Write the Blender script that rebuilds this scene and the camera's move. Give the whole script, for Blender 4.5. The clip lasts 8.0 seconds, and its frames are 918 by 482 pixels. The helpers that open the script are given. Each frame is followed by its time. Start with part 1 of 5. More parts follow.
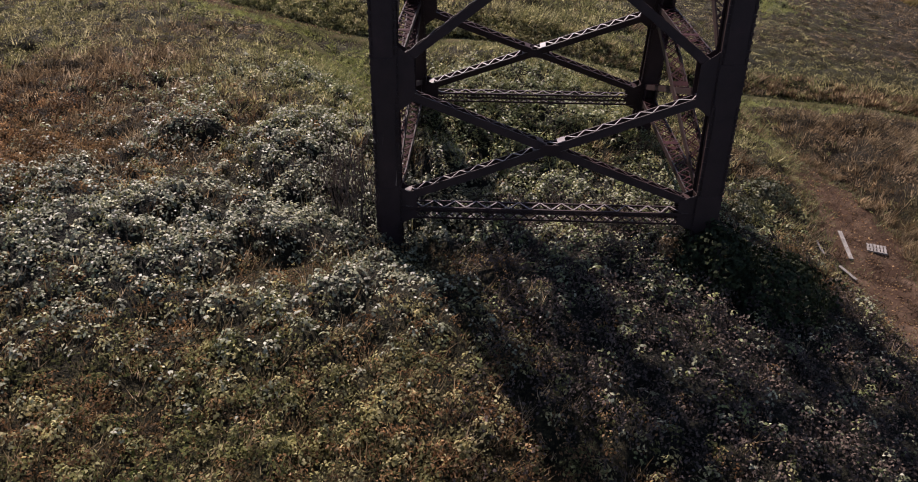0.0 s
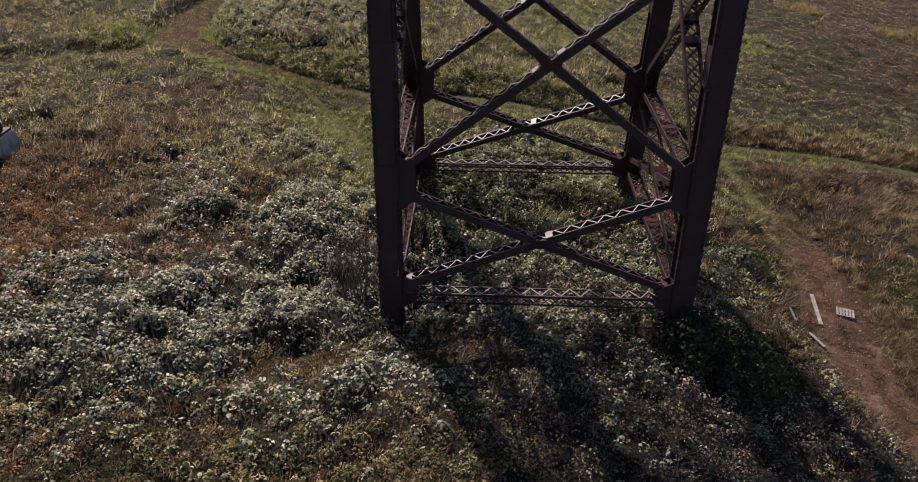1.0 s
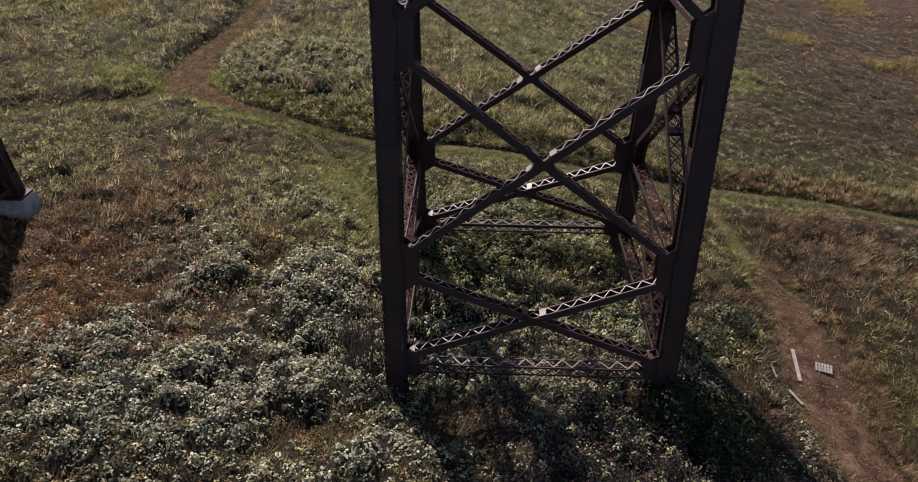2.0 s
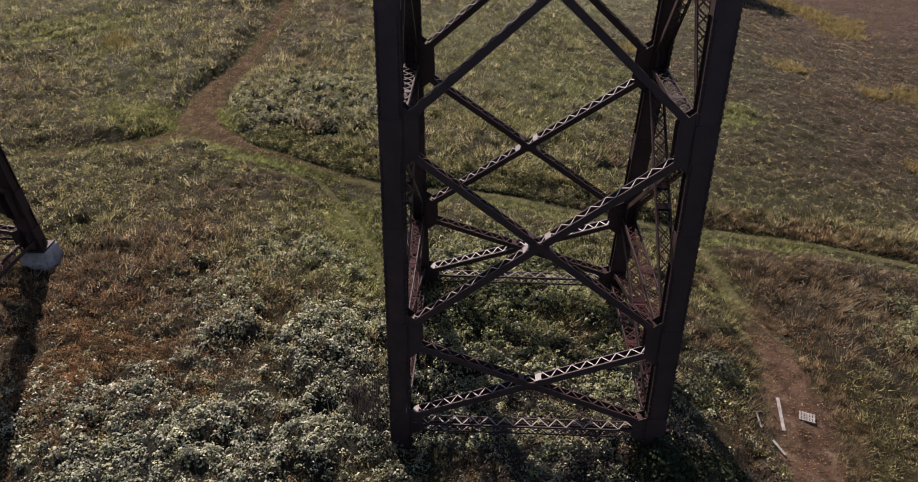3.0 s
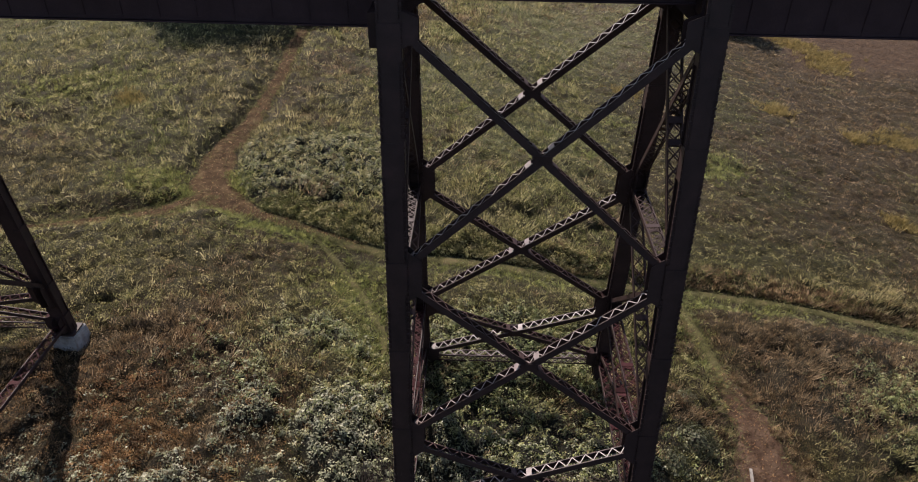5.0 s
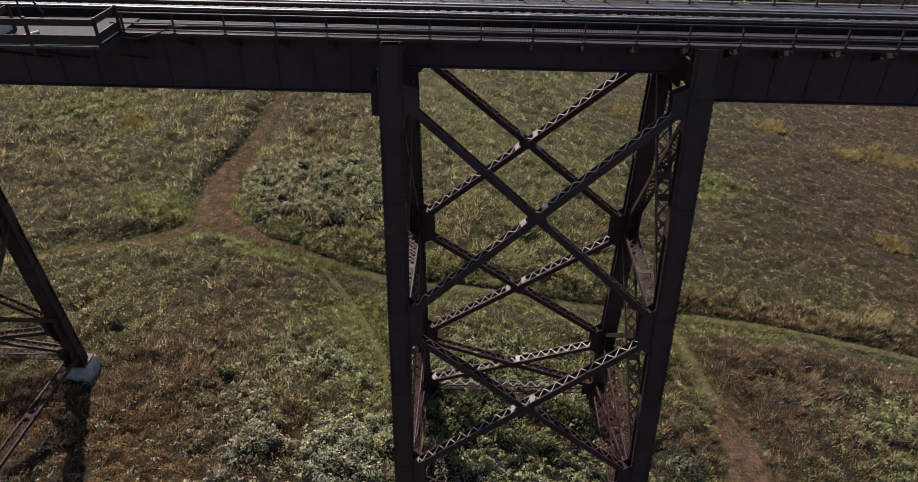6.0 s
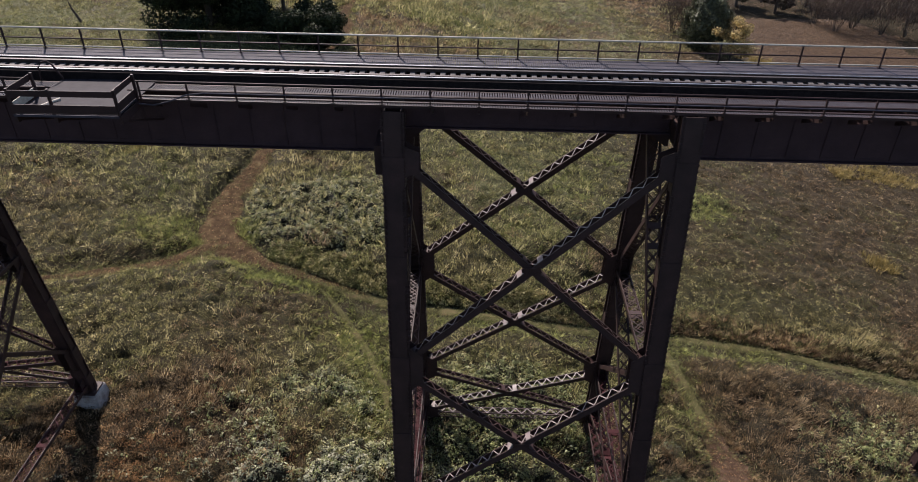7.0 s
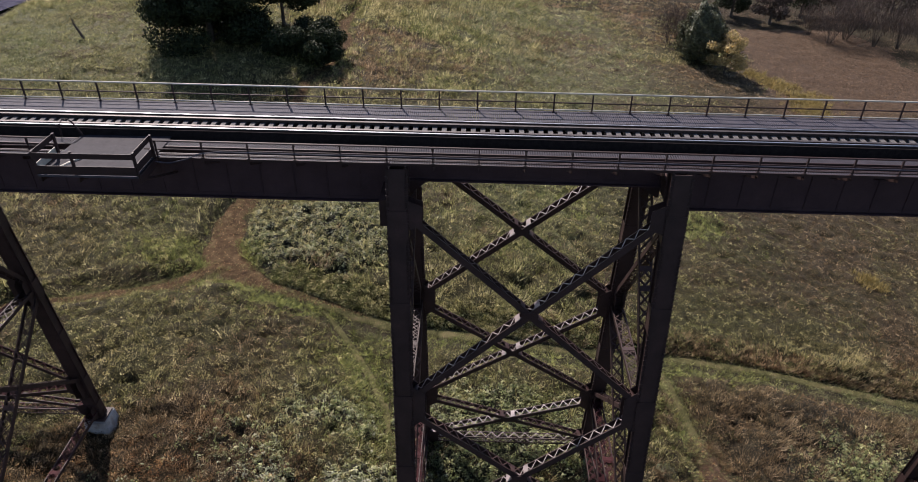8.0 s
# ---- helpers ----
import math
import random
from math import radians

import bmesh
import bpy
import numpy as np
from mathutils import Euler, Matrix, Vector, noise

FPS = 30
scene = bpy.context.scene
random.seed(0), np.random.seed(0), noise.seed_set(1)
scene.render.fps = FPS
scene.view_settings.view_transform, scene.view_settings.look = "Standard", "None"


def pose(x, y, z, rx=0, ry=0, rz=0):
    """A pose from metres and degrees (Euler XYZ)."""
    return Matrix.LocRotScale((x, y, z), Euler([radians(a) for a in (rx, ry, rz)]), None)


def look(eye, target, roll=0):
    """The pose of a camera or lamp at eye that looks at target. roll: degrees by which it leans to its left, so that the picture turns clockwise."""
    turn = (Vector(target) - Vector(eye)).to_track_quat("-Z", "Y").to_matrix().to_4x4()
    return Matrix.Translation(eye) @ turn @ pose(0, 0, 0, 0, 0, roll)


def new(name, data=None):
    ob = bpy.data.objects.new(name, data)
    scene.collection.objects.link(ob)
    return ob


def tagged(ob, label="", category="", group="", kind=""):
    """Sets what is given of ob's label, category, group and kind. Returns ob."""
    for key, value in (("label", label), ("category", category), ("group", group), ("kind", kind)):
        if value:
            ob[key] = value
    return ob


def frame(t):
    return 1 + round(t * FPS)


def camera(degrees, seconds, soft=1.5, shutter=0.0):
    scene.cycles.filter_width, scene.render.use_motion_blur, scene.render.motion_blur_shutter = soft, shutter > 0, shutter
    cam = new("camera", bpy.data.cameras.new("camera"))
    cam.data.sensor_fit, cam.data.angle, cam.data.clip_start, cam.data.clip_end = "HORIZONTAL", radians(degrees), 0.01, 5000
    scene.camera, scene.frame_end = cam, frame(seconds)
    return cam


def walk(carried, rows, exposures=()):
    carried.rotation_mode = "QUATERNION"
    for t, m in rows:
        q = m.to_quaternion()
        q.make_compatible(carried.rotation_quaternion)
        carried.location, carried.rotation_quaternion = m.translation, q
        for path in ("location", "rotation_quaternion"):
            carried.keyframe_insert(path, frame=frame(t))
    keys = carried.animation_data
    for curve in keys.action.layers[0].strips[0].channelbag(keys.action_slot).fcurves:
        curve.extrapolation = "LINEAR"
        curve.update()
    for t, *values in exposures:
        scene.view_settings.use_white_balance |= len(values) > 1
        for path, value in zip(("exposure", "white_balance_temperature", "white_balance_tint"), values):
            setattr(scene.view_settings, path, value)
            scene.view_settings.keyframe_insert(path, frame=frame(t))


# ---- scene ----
# x runs along the track, y across it away from the camera, z up; metres
cam = camera(66.5, 8.0, soft=0.95)
# seconds, place, yaw, pitch, roll
ROWS = [
    (0.0, 3.623, -30.694, 13.429, 2.411, -32.779, -0.330),
    (0.5, 3.656, -30.756, 15.678, 2.460, -32.800, -0.372),
    (1.0, 3.566, -30.779, 17.796, 2.013, -32.809, -0.359),
    (1.5, 3.522, -30.772, 19.876, 1.888, -32.848, -0.341),
    (3.0, 3.513, -30.699, 25.896, 2.153, -32.931, -0.418),
    (3.5, 3.519, -30.704, 27.733, 2.138, -32.981, -0.432),
    (4.0, 3.500, -30.707, 29.591, 2.105, -33.017, -0.433),
    (4.5, 3.454, -30.654, 31.349, 2.021, -33.112, -0.408),
    (6.0, 3.516, -30.499, 35.851, 1.908, -33.290, -0.261),
    (6.5, 3.512, -30.495, 37.280, 1.883, -33.308, -0.324),
    (7.0, 3.471, -30.531, 38.660, 1.807, -33.264, -0.361),
    (7.5, 3.402, -30.575, 40.026, 1.712, -33.237, -0.409),
    (8.0, 3.301, -30.636, 41.390, 1.606, -33.238, -0.424),
]
walk(cam, [(t, pose(x, y, z, 90 + pitch, roll, yaw)) for t, x, y, z, yaw, pitch, roll in ROWS],
     exposures=[(0.0, 0.58, 6200, 27.0), (4.0, 0.82, 6280, 22.0), (6.0, 0.82, 6250, 19.0), (8.0, 0.99, 6080, 19.5)])

# ---------------------------------------------------------------- light
SUN_DIR = Vector((-0.44, 0.98, 1.0)).normalized()      # from the ground towards the sun
world = bpy.data.worlds.new("sky")
scene.world = world
world.use_nodes = True
wn = world.node_tree.nodes
sky = wn.new("ShaderNodeTexSky")
sky.sky_type = 'NISHITA'
sky.sun_disc = False
sky.sun_elevation = math.asin(SUN_DIR.z)
sky.sun_rotation = math.atan2(SUN_DIR.x, SUN_DIR.y)
world.node_tree.links.new(sky.outputs[0], wn["Background"].inputs[0])
wn["Background"].inputs[1].default_value = 0.086
sun_data = bpy.data.lights.new("sun", 'SUN')
sun_data.energy = 5.0
sun_data.angle = radians(0.53)
sun_data.color = (1.0, 0.90, 0.77)
sun = new("sun", sun_data)
sun.matrix_world = look(SUN_DIR * 100, (0, 0, 0))


# ---------------------------------------------------------------- noise on arrays
def hash2(ix, iy, seed):
    h = (ix.astype(np.int64) * 374761393 + iy.astype(np.int64) * 668265263 + seed * 974634777) & 0xFFFFFFFF
    h = ((h ^ (h >> 13)) * 1274126177) & 0xFFFFFFFF
    return ((h ^ (h >> 16)) & 0xFFFF) / 65535.0


def vnoise(x, y, scale, seed=0):
    """Smooth value noise, 0 to 1."""
    x, y = np.asarray(x, float) / scale, np.asarray(y, float) / scale
    ix, iy = np.floor(x), np.floor(y)
    fx, fy = x - ix, y - iy
    fx, fy = fx * fx * (3 - 2 * fx), fy * fy * (3 - 2 * fy)
    a, b = hash2(ix, iy, seed), hash2(ix + 1, iy, seed)
    c, d = hash2(ix, iy + 1, seed), hash2(ix + 1, iy + 1, seed)
    return (a * (1 - fx) + b * fx) * (1 - fy) + (c * (1 - fx) + d * fx) * fy


def fnoise(x, y, scale, seed=0):
    return (vnoise(x, y, scale, seed) * 0.55 + vnoise(x, y, scale * 0.47, seed + 7) * 0.3 + vnoise(x, y, scale * 0.21, seed + 13) * 0.15)


def mounds(x, y, cell, seed):
    """Rounded clumps about one cell apart: height 0 to 1, and a random number for each clump."""
    px, py = np.asarray(x) / cell, np.asarray(y) / cell
    ix, iy = np.floor(px), np.floor(py)
    top, own = np.zeros_like(px), np.zeros_like(px)
    for a in (-1, 0, 1):
        for b in (-1, 0, 1):
            jx, jy = ix + a, iy + b
            rnd = hash2(jx, jy, seed + 2)
            d = (px - jx - hash2(jx, jy, seed)) ** 2 + (py - jy - hash2(jx, jy, seed + 1)) ** 2
            dome = np.sqrt(np.clip(1 - d / (0.5 + 0.45 * rnd) ** 2, 0, 1)) * (0.45 + 0.55 * hash2(jx, jy, seed + 3))
            own = np.where(dome > top, rnd, own)
            top = np.maximum(top, dome)
    return top, own


def step(a):
    a = np.clip(a, 0, 1)
    return a * a * (3 - 2 * a)


def height(x, y):
    """The lie of the land."""
    x, y = np.asarray(x, float), np.asarray(y, float)
    h = -1.35 - 5.3 * step((x - 1) / 26) - 4.0 * step((x - 28) / 40)
    h += 4.6 * step((y - 22) / 62) * step((12 - x) / 60)
    h += 0.8 * step((y - 25) / 30) * step((x - 10) / 20)
    # hollow under the tower, a dip along the footpath, gentle rises round them
    for cx, cy, rx, ry, rise in ((0, -5, 6, 5, -1.9), (5, 1, 6, 6, -1.7), (-1, 8, 5, 5, -0.75), (-7, 18, 7, 7, -1.6), (-16, -8, 9, 7, 0.15), (-23, 20, 9, 14, 0.65), (13, -14, 6, 6, 0.35), (30, 38, 10, 12, 0.7)):
        h = h + rise * np.exp(-((x - cx) / rx) ** 2 - ((y - cy) / ry) ** 2)
    h += 0.35 * (fnoise(x, y, 18, 3) - 0.5) + 0.2 * (vnoise(x, y, 4, 5) - 0.5)
    return h


def h1(x, y):
    return float(height(np.array([x]), np.array([y]))[0])


# ---------------------------------------------------------------- materials
def material(name, rough=0.6, metal=0.0):
    m = bpy.data.materials.new(name)
    m.use_nodes = True
    b = m.node_tree.nodes["Principled BSDF"]
    b.inputs["Roughness"].default_value = rough
    b.inputs["Metallic"].default_value = metal
    return m, m.node_tree.nodes, m.node_tree.links, b


def noise_node(n, l, scale, detail=5.0, rough=0.6, coords=None):
    t = n.new("ShaderNodeTexNoise")
    t.inputs["Scale"].default_value = scale
    t.inputs["Detail"].default_value = detail
    t.inputs["Roughness"].default_value = rough
    if coords is not None:
        l.new(coords, t.inputs["Vector"])
    return t.outputs["Fac"]


def ramp(n, l, fac, stops):
    r = n.new("ShaderNodeValToRGB")
    el = r.color_ramp.elements
    el[0].position, el[0].color = stops[0][0], (*stops[0][1], 1)
    el[1].position, el[1].color = stops[-1][0], (*stops[-1][1], 1)
    for p, c in stops[1:-1]:
        el.new(p).color = (*c, 1)
    l.new(fac, r.inputs[0])
    return r.outputs[0]


def mix(n, l, fac, a, b, mode='MIX'):
    m = n.new("ShaderNodeMix")
    m.data_type, m.blend_type = 'RGBA', mode
    for sock, v in ((m.inputs[0], fac), (m.inputs[6], a), (m.inputs[7], b)):
        if hasattr(v, "links"):
            l.new(v, sock)
        elif isinstance(v, (int, float)):
            sock.default_value = v
        else:
            sock.default_value = (*v, 1)
    return m.outputs[2]


def bump(n, l, b, fac, strength, dist):
    k = n.new("ShaderNodeBump")
    k.inputs["Strength"].default_value = strength
    k.inputs["Distance"].default_value = dist
    l.new(fac, k.inputs["Height"])
    l.new(k.outputs[0], b.inputs["Normal"])


def surface(name, stops, scale, rough=0.6, metal=0.0, fine=40.0, bump_d=0.01, stain=None, spec=0.3):
    m, n, l, b = material(name, rough, metal)
    b.inputs["Specular IOR Level"].default_value = spec
    co = n.new("ShaderNodeTexCoord").outputs["Object"]
    big, small = noise_node(n, l, scale, 6, 0.65, co), noise_node(n, l, fine, 3, 0.6, co)
    c = ramp(n, l, big, stops)
    c = mix(n, l, 0.45, c, ramp(n, l, small, [(0.3, (0.35, 0.35, 0.35)), (0.7, (1, 1, 1))]), 'MULTIPLY')
    if stain:
        s = ramp(n, l, noise_node(n, l, scale * 0.35, 4, 0.7, co), [(0.48, (0, 0, 0)), (0.62, (1, 1, 1))])
        c = mix(n, l, s, c, stain)
    l.new(c, b.inputs["Base Color"])
    bump(n, l, b, small, 0.35, bump_d)
    return m


STEEL = surface("weathered_red_oxide_steel", [(0.3, (0.026, 0.016, 0.014)), (0.6, (0.044, 0.025, 0.022)), (0.8, (0.068, 0.034, 0.030))], 1.2, 0.55, 0.0, 30, 0.006, spec=0.18)
GIRDER = surface("sooty_riveted_girder_plate", [(0.3, (0.034, 0.020, 0.022)), (0.6, (0.052, 0.031, 0.033)), (0.8, (0.08, 0.047, 0.048))], 0.9, 0.6, 0.0, 25, 0.006, spec=0.15)
REDSTEEL = surface("red_oxide_lacing_steel", [(0.3, (0.026, 0.010, 0.010)), (0.6, (0.05, 0.017, 0.018)), (0.8, (0.095, 0.033, 0.034))], 1.5, 0.7, 0.0, 30, 0.004, spec=0.06)
# same lacing steel in a sunlit and a shaded tone, light put into colour
LACE_SUNLIT = surface("sunlit_lacing_steel", [(0.3, (0.12, 0.095, 0.09)), (0.55, (0.21, 0.172, 0.16)), (0.8, (0.28, 0.225, 0.205))], 2.0, 0.5, 0.0, 30, 0.004, spec=0.3)
LACE_SHADED = surface("shaded_lacing_steel", [(0.3, (0.045, 0.026, 0.024)), (0.55, (0.075, 0.046, 0.042)), (0.8, (0.12, 0.078, 0.072))], 2.0, 0.6, 0.0, 30, 0.004, spec=0.12)
GALV = surface("dull_galvanised_steel", [(0.3, (0.038, 0.035, 0.042)), (0.7, (0.068, 0.062, 0.074))], 2.0, 0.7, 0.0, 35, 0.004, spec=0.14)
RAIL = surface("railway_rail_steel", [(0.3, (0.035, 0.026, 0.022)), (0.7, (0.07, 0.052, 0.045))], 3.0, 0.5, 0.3, 40, 0.003, spec=0.2)
SHINE = surface("polished_rail_head", [(0.3, (0.26, 0.26, 0.28)), (0.7, (0.38, 0.38, 0.40))], 3.0, 0.4, 1.0, 40, 0.001)
OLDTIE = surface("weathered_grey_tie_timber", [(0.3, (0.06, 0.055, 0.052)), (0.5, (0.10, 0.093, 0.088)), (0.75, (0.19, 0.178, 0.17))], 5.0, 0.8, 0.0, 35, 0.012, spec=0.15)
TIE = surface("creosoted_timber", [(0.3, (0.010, 0.008, 0.008)), (0.7, (0.03, 0.024, 0.022))], 4.0, 0.92, 0.0, 30, 0.012, spec=0.03)
CONCRETE = surface("weathered_concrete", [(0.3, (0.26, 0.25, 0.24)), (0.7, (0.42, 0.40, 0.37))], 1.5, 0.85, 0.0, 25, 0.015, (0.16, 0.14, 0.12))
# sunlight on rails and a side bar put into colour; the pipe is pale
PALE_SUNLIT = surface("pale_and_sunlit_paint", [(0.3, (0.34, 0.31, 0.24)), (0.7, (0.58, 0.54, 0.44))], 3.0, 0.5, 0.0, 30, 0.003)
DECKING = surface("grey_platform_plate", [(0.3, (0.020, 0.017, 0.020)), (0.7, (0.040, 0.035, 0.039))], 3.0, 0.7, 0.0, 30, 0.006, spec=0.08)
PLANK = surface("pale_grey_planks", [(0.3, (0.16, 0.145, 0.125)), (0.7, (0.31, 0.285, 0.25))], 3.0, 0.75, 0.0, 30, 0.01)
DIRT = surface("trodden_brown_earth", [(0.3, (0.026, 0.016, 0.010)), (0.48, (0.056, 0.036, 0.019)), (0.6, (0.086, 0.058, 0.030)), (0.72, (0.14, 0.105, 0.055))], 1.1, 0.95, 0.0, 7, 0.12, spec=0.03)
BAREEARTH = surface("bare_red_brown_earth", [(0.3, (0.03, 0.018, 0.012)), (0.46, (0.07, 0.043, 0.028)), (0.58, (0.105, 0.068, 0.044)), (0.72, (0.17, 0.115, 0.078))], 0.9, 0.95, 0.0, 7, 0.12, spec=0.03)
TURF = surface("short_trodden_turf", [(0.3, (0.035, 0.034, 0.014)), (0.5, (0.08, 0.075, 0.032)), (0.62, (0.11, 0.092, 0.045)), (0.74, (0.12, 0.08, 0.046))], 0.9, 0.95, 0.0, 6, 0.1, spec=0.03)
SOIL = surface("meadow_soil_and_litter", [(0.3, (0.018, 0.016, 0.010)), (0.55, (0.034, 0.029, 0.018)), (0.75, (0.055, 0.042, 0.028))], 0.5, 0.95, 0.0, 6, 0.06, spec=0.03)
BARK = surface("rough_bark", [(0.3, (0.045, 0.035, 0.028)), (0.7, (0.11, 0.09, 0.07))], 5.0, 0.9, 0.0, 20, 0.03)
WATER = surface("dark_river_water", [(0.3, (0.03, 0.03, 0.045)), (0.7, (0.09, 0.085, 0.11))], 0.5, 0.5, 0.0, 2, 0.2, spec=0.0)


def leaf_material(name, tones, patch_tones, patch_scale, translucent=0.3, rough=0.5, spec=0.4):
    """Leaves: a tone for each plant and leaf, and slow patches over the land."""
    m, n, l, b = material(name, rough)
    b.inputs["Specular IOR Level"].default_value = spec
    geo = n.new("ShaderNodeNewGeometry")
    tone = n.new("ShaderNodeAttribute")
    tone.attribute_name = "tone"
    own = ramp(n, l, tone.outputs["Fac"], tones)
    patch = noise_node(n, l, patch_scale, 4, 0.6, geo.outputs["Position"])
    slow = ramp(n, l, patch, patch_tones)
    c = mix(n, l, 0.38, own, slow)
    plant = ramp(n, l, noise_node(n, l, 1.7, 4, 0.7, geo.outputs["Position"]), [(0.36, (0.34, 0.34, 0.34)), (0.5, (0.86, 0.86, 0.86)), (0.64, (1.8, 1.77, 1.68))])
    c = mix(n, l, 0.85, c, plant, 'MULTIPLY')
    l.new(c, b.inputs["Base Color"])
    t = n.new("ShaderNodeBsdfTranslucent")
    l.new(c, t.inputs["Color"])
    s = n.new("ShaderNodeMixShader")
    s.inputs[0].default_value = translucent
    l.new(b.outputs[0], s.inputs[1])
    l.new(t.outputs[0], s.inputs[2])
    l.new(s.outputs[0], n["Material Output"].inputs[0])
    return m


LEAF = leaf_material("bramble_leaves", [(0.1, (0.055, 0.066, 0.028)), (0.4, (0.165, 0.175, 0.085)), (0.7, (0.38, 0.385, 0.225)), (0.95, (0.56, 0.53, 0.36))],
                     [(0.35, (0.09, 0.12, 0.045)), (0.48, (0.22, 0.22, 0.13)), (0.6, (0.17, 0.185, 0.08)), (0.7, (0.20, 0.165, 0.085))], 0.13, 0.3, 0.5, 0.62)
GREENLEAF = leaf_material("green_bramble_leaves", [(0.1, (0.06, 0.078, 0.026)), (0.42, (0.175, 0.20, 0.072)), (0.7, (0.36, 0.37, 0.155)), (0.92, (0.52, 0.48, 0.25))],
                          [(0.35, (0.09, 0.125, 0.036)), (0.5, (0.17, 0.195, 0.07)), (0.7, (0.21, 0.19, 0.08))], 0.13, 0.35, 0.46, 0.35)
GRASS = leaf_material("meadow_grass", [(0.12, (0.055, 0.055, 0.02)), (0.42, (0.165, 0.156, 0.066)), (0.66, (0.44, 0.39, 0.18)), (0.88, (0.72, 0.63, 0.35))],
                      [(0.36, (0.10, 0.15, 0.038)), (0.48, (0.185, 0.195, 0.07)), (0.58, (0.22, 0.19, 0.09)), (0.7, (0.21, 0.145, 0.075))], 0.055, 0.5, 0.6, 0.08)
WEED = leaf_material("dry_weeds", [(0.12, (0.052, 0.037, 0.021)), (0.42, (0.14, 0.102, 0.057)), (0.66, (0.30, 0.226, 0.13)), (0.88, (0.54, 0.43, 0.275))],
                     [(0.35, (0.16, 0.125, 0.058)), (0.5, (0.19, 0.132, 0.07)), (0.68, (0.225, 0.12, 0.06))], 0.10, 0.47, 0.65, 0.15)
PALE = leaf_material("pale_short_pasture", [(0.1, (0.07, 0.072, 0.028)), (0.5, (0.20, 0.19, 0.085)), (0.95, (0.46, 0.42, 0.22))], [(0.35, (0.135, 0.18, 0.058)), (0.5, (0.21, 0.22, 0.088)), (0.68, (0.23, 0.195, 0.10))], 0.05, 0.45, 0.6, 0.3)
GOLD = leaf_material("golden_weed_heads", [(0.1, (0.18, 0.14, 0.045)), (0.6, (0.28, 0.22, 0.08)), (0.95, (0.38, 0.29, 0.11))], [(0.3, (0.22, 0.185, 0.075)), (0.7, (0.28, 0.20, 0.08))], 0.4, 0.4, 0.6, 0.3)
RUSSET = leaf_material("russet_weeds", [(0.1, (0.05, 0.029, 0.013)), (0.45, (0.155, 0.086, 0.038)), (0.72, (0.34, 0.20, 0.088)), (0.95, (0.52, 0.37, 0.19))],
                       [(0.35, (0.15, 0.105, 0.048)), (0.5, (0.20, 0.115, 0.055)), (0.68, (0.25, 0.115, 0.05))], 0.12, 0.45, 0.6, 0.15)
DRY = leaf_material("parched_grass", [(0.1, (0.045, 0.029, 0.018)), (0.95, (0.23, 0.158, 0.10))], [(0.35, (0.085, 0.057, 0.036)), (0.65, (0.19, 0.13, 0.085))], 0.16, 0.35, 0.7, 0.2)
VERGE = leaf_material("short_green_grass", [(0.0, (0.11, 0.115, 0.045)), (1.0, (0.25, 0.235, 0.11))], [(0.35, (0.15, 0.175, 0.06)), (0.65, (0.22, 0.20, 0.09))], 0.2, 0.45, 0.6, 0.3)
LUSHGREEN = leaf_material("lush_green_grass", [(0.1, (0.10, 0.12, 0.032)), (0.95, (0.40, 0.41, 0.14))], [(0.35, (0.17, 0.20, 0.06)), (0.65, (0.28, 0.29, 0.10))], 0.2, 0.45, 0.6, 0.3)
CONIFER = leaf_material("dark_evergreen_foliage", [(0.0, (0.014, 0.02, 0.010)), (1.0, (0.04, 0.05, 0.022))], [(0.3, (0.02, 0.028, 0.013)), (0.7, (0.035, 0.042, 0.019))], 0.4, 0.12, 0.7, 0.1)
EVERGREEN = leaf_material("mid_green_foliage", [(0.0, (0.055, 0.06, 0.03)), (1.0, (0.15, 0.15, 0.08))], [(0.3, (0.07, 0.08, 0.04)), (0.7, (0.12, 0.115, 0.06))], 0.4, 0.15, 0.6, 0.3)
YELLOW = leaf_material("yellowing_foliage", [(0.0, (0.20, 0.16, 0.06)), (0.6, (0.42, 0.33, 0.13)), (1.0, (0.55, 0.40, 0.19))], [(0.3, (0.30, 0.24, 0.09)), (0.7, (0.44, 0.31, 0.13))], 0.4, 0.35, 0.6, 0.3)
TWIG = leaf_material("bare_brown_twigs", [(0.0, (0.06, 0.045, 0.035)), (1.0, (0.13, 0.10, 0.08))], [(0.3, (0.08, 0.06, 0.045)), (0.7, (0.12, 0.085, 0.065))], 0.3, 0.1, 0.8, 0.2)


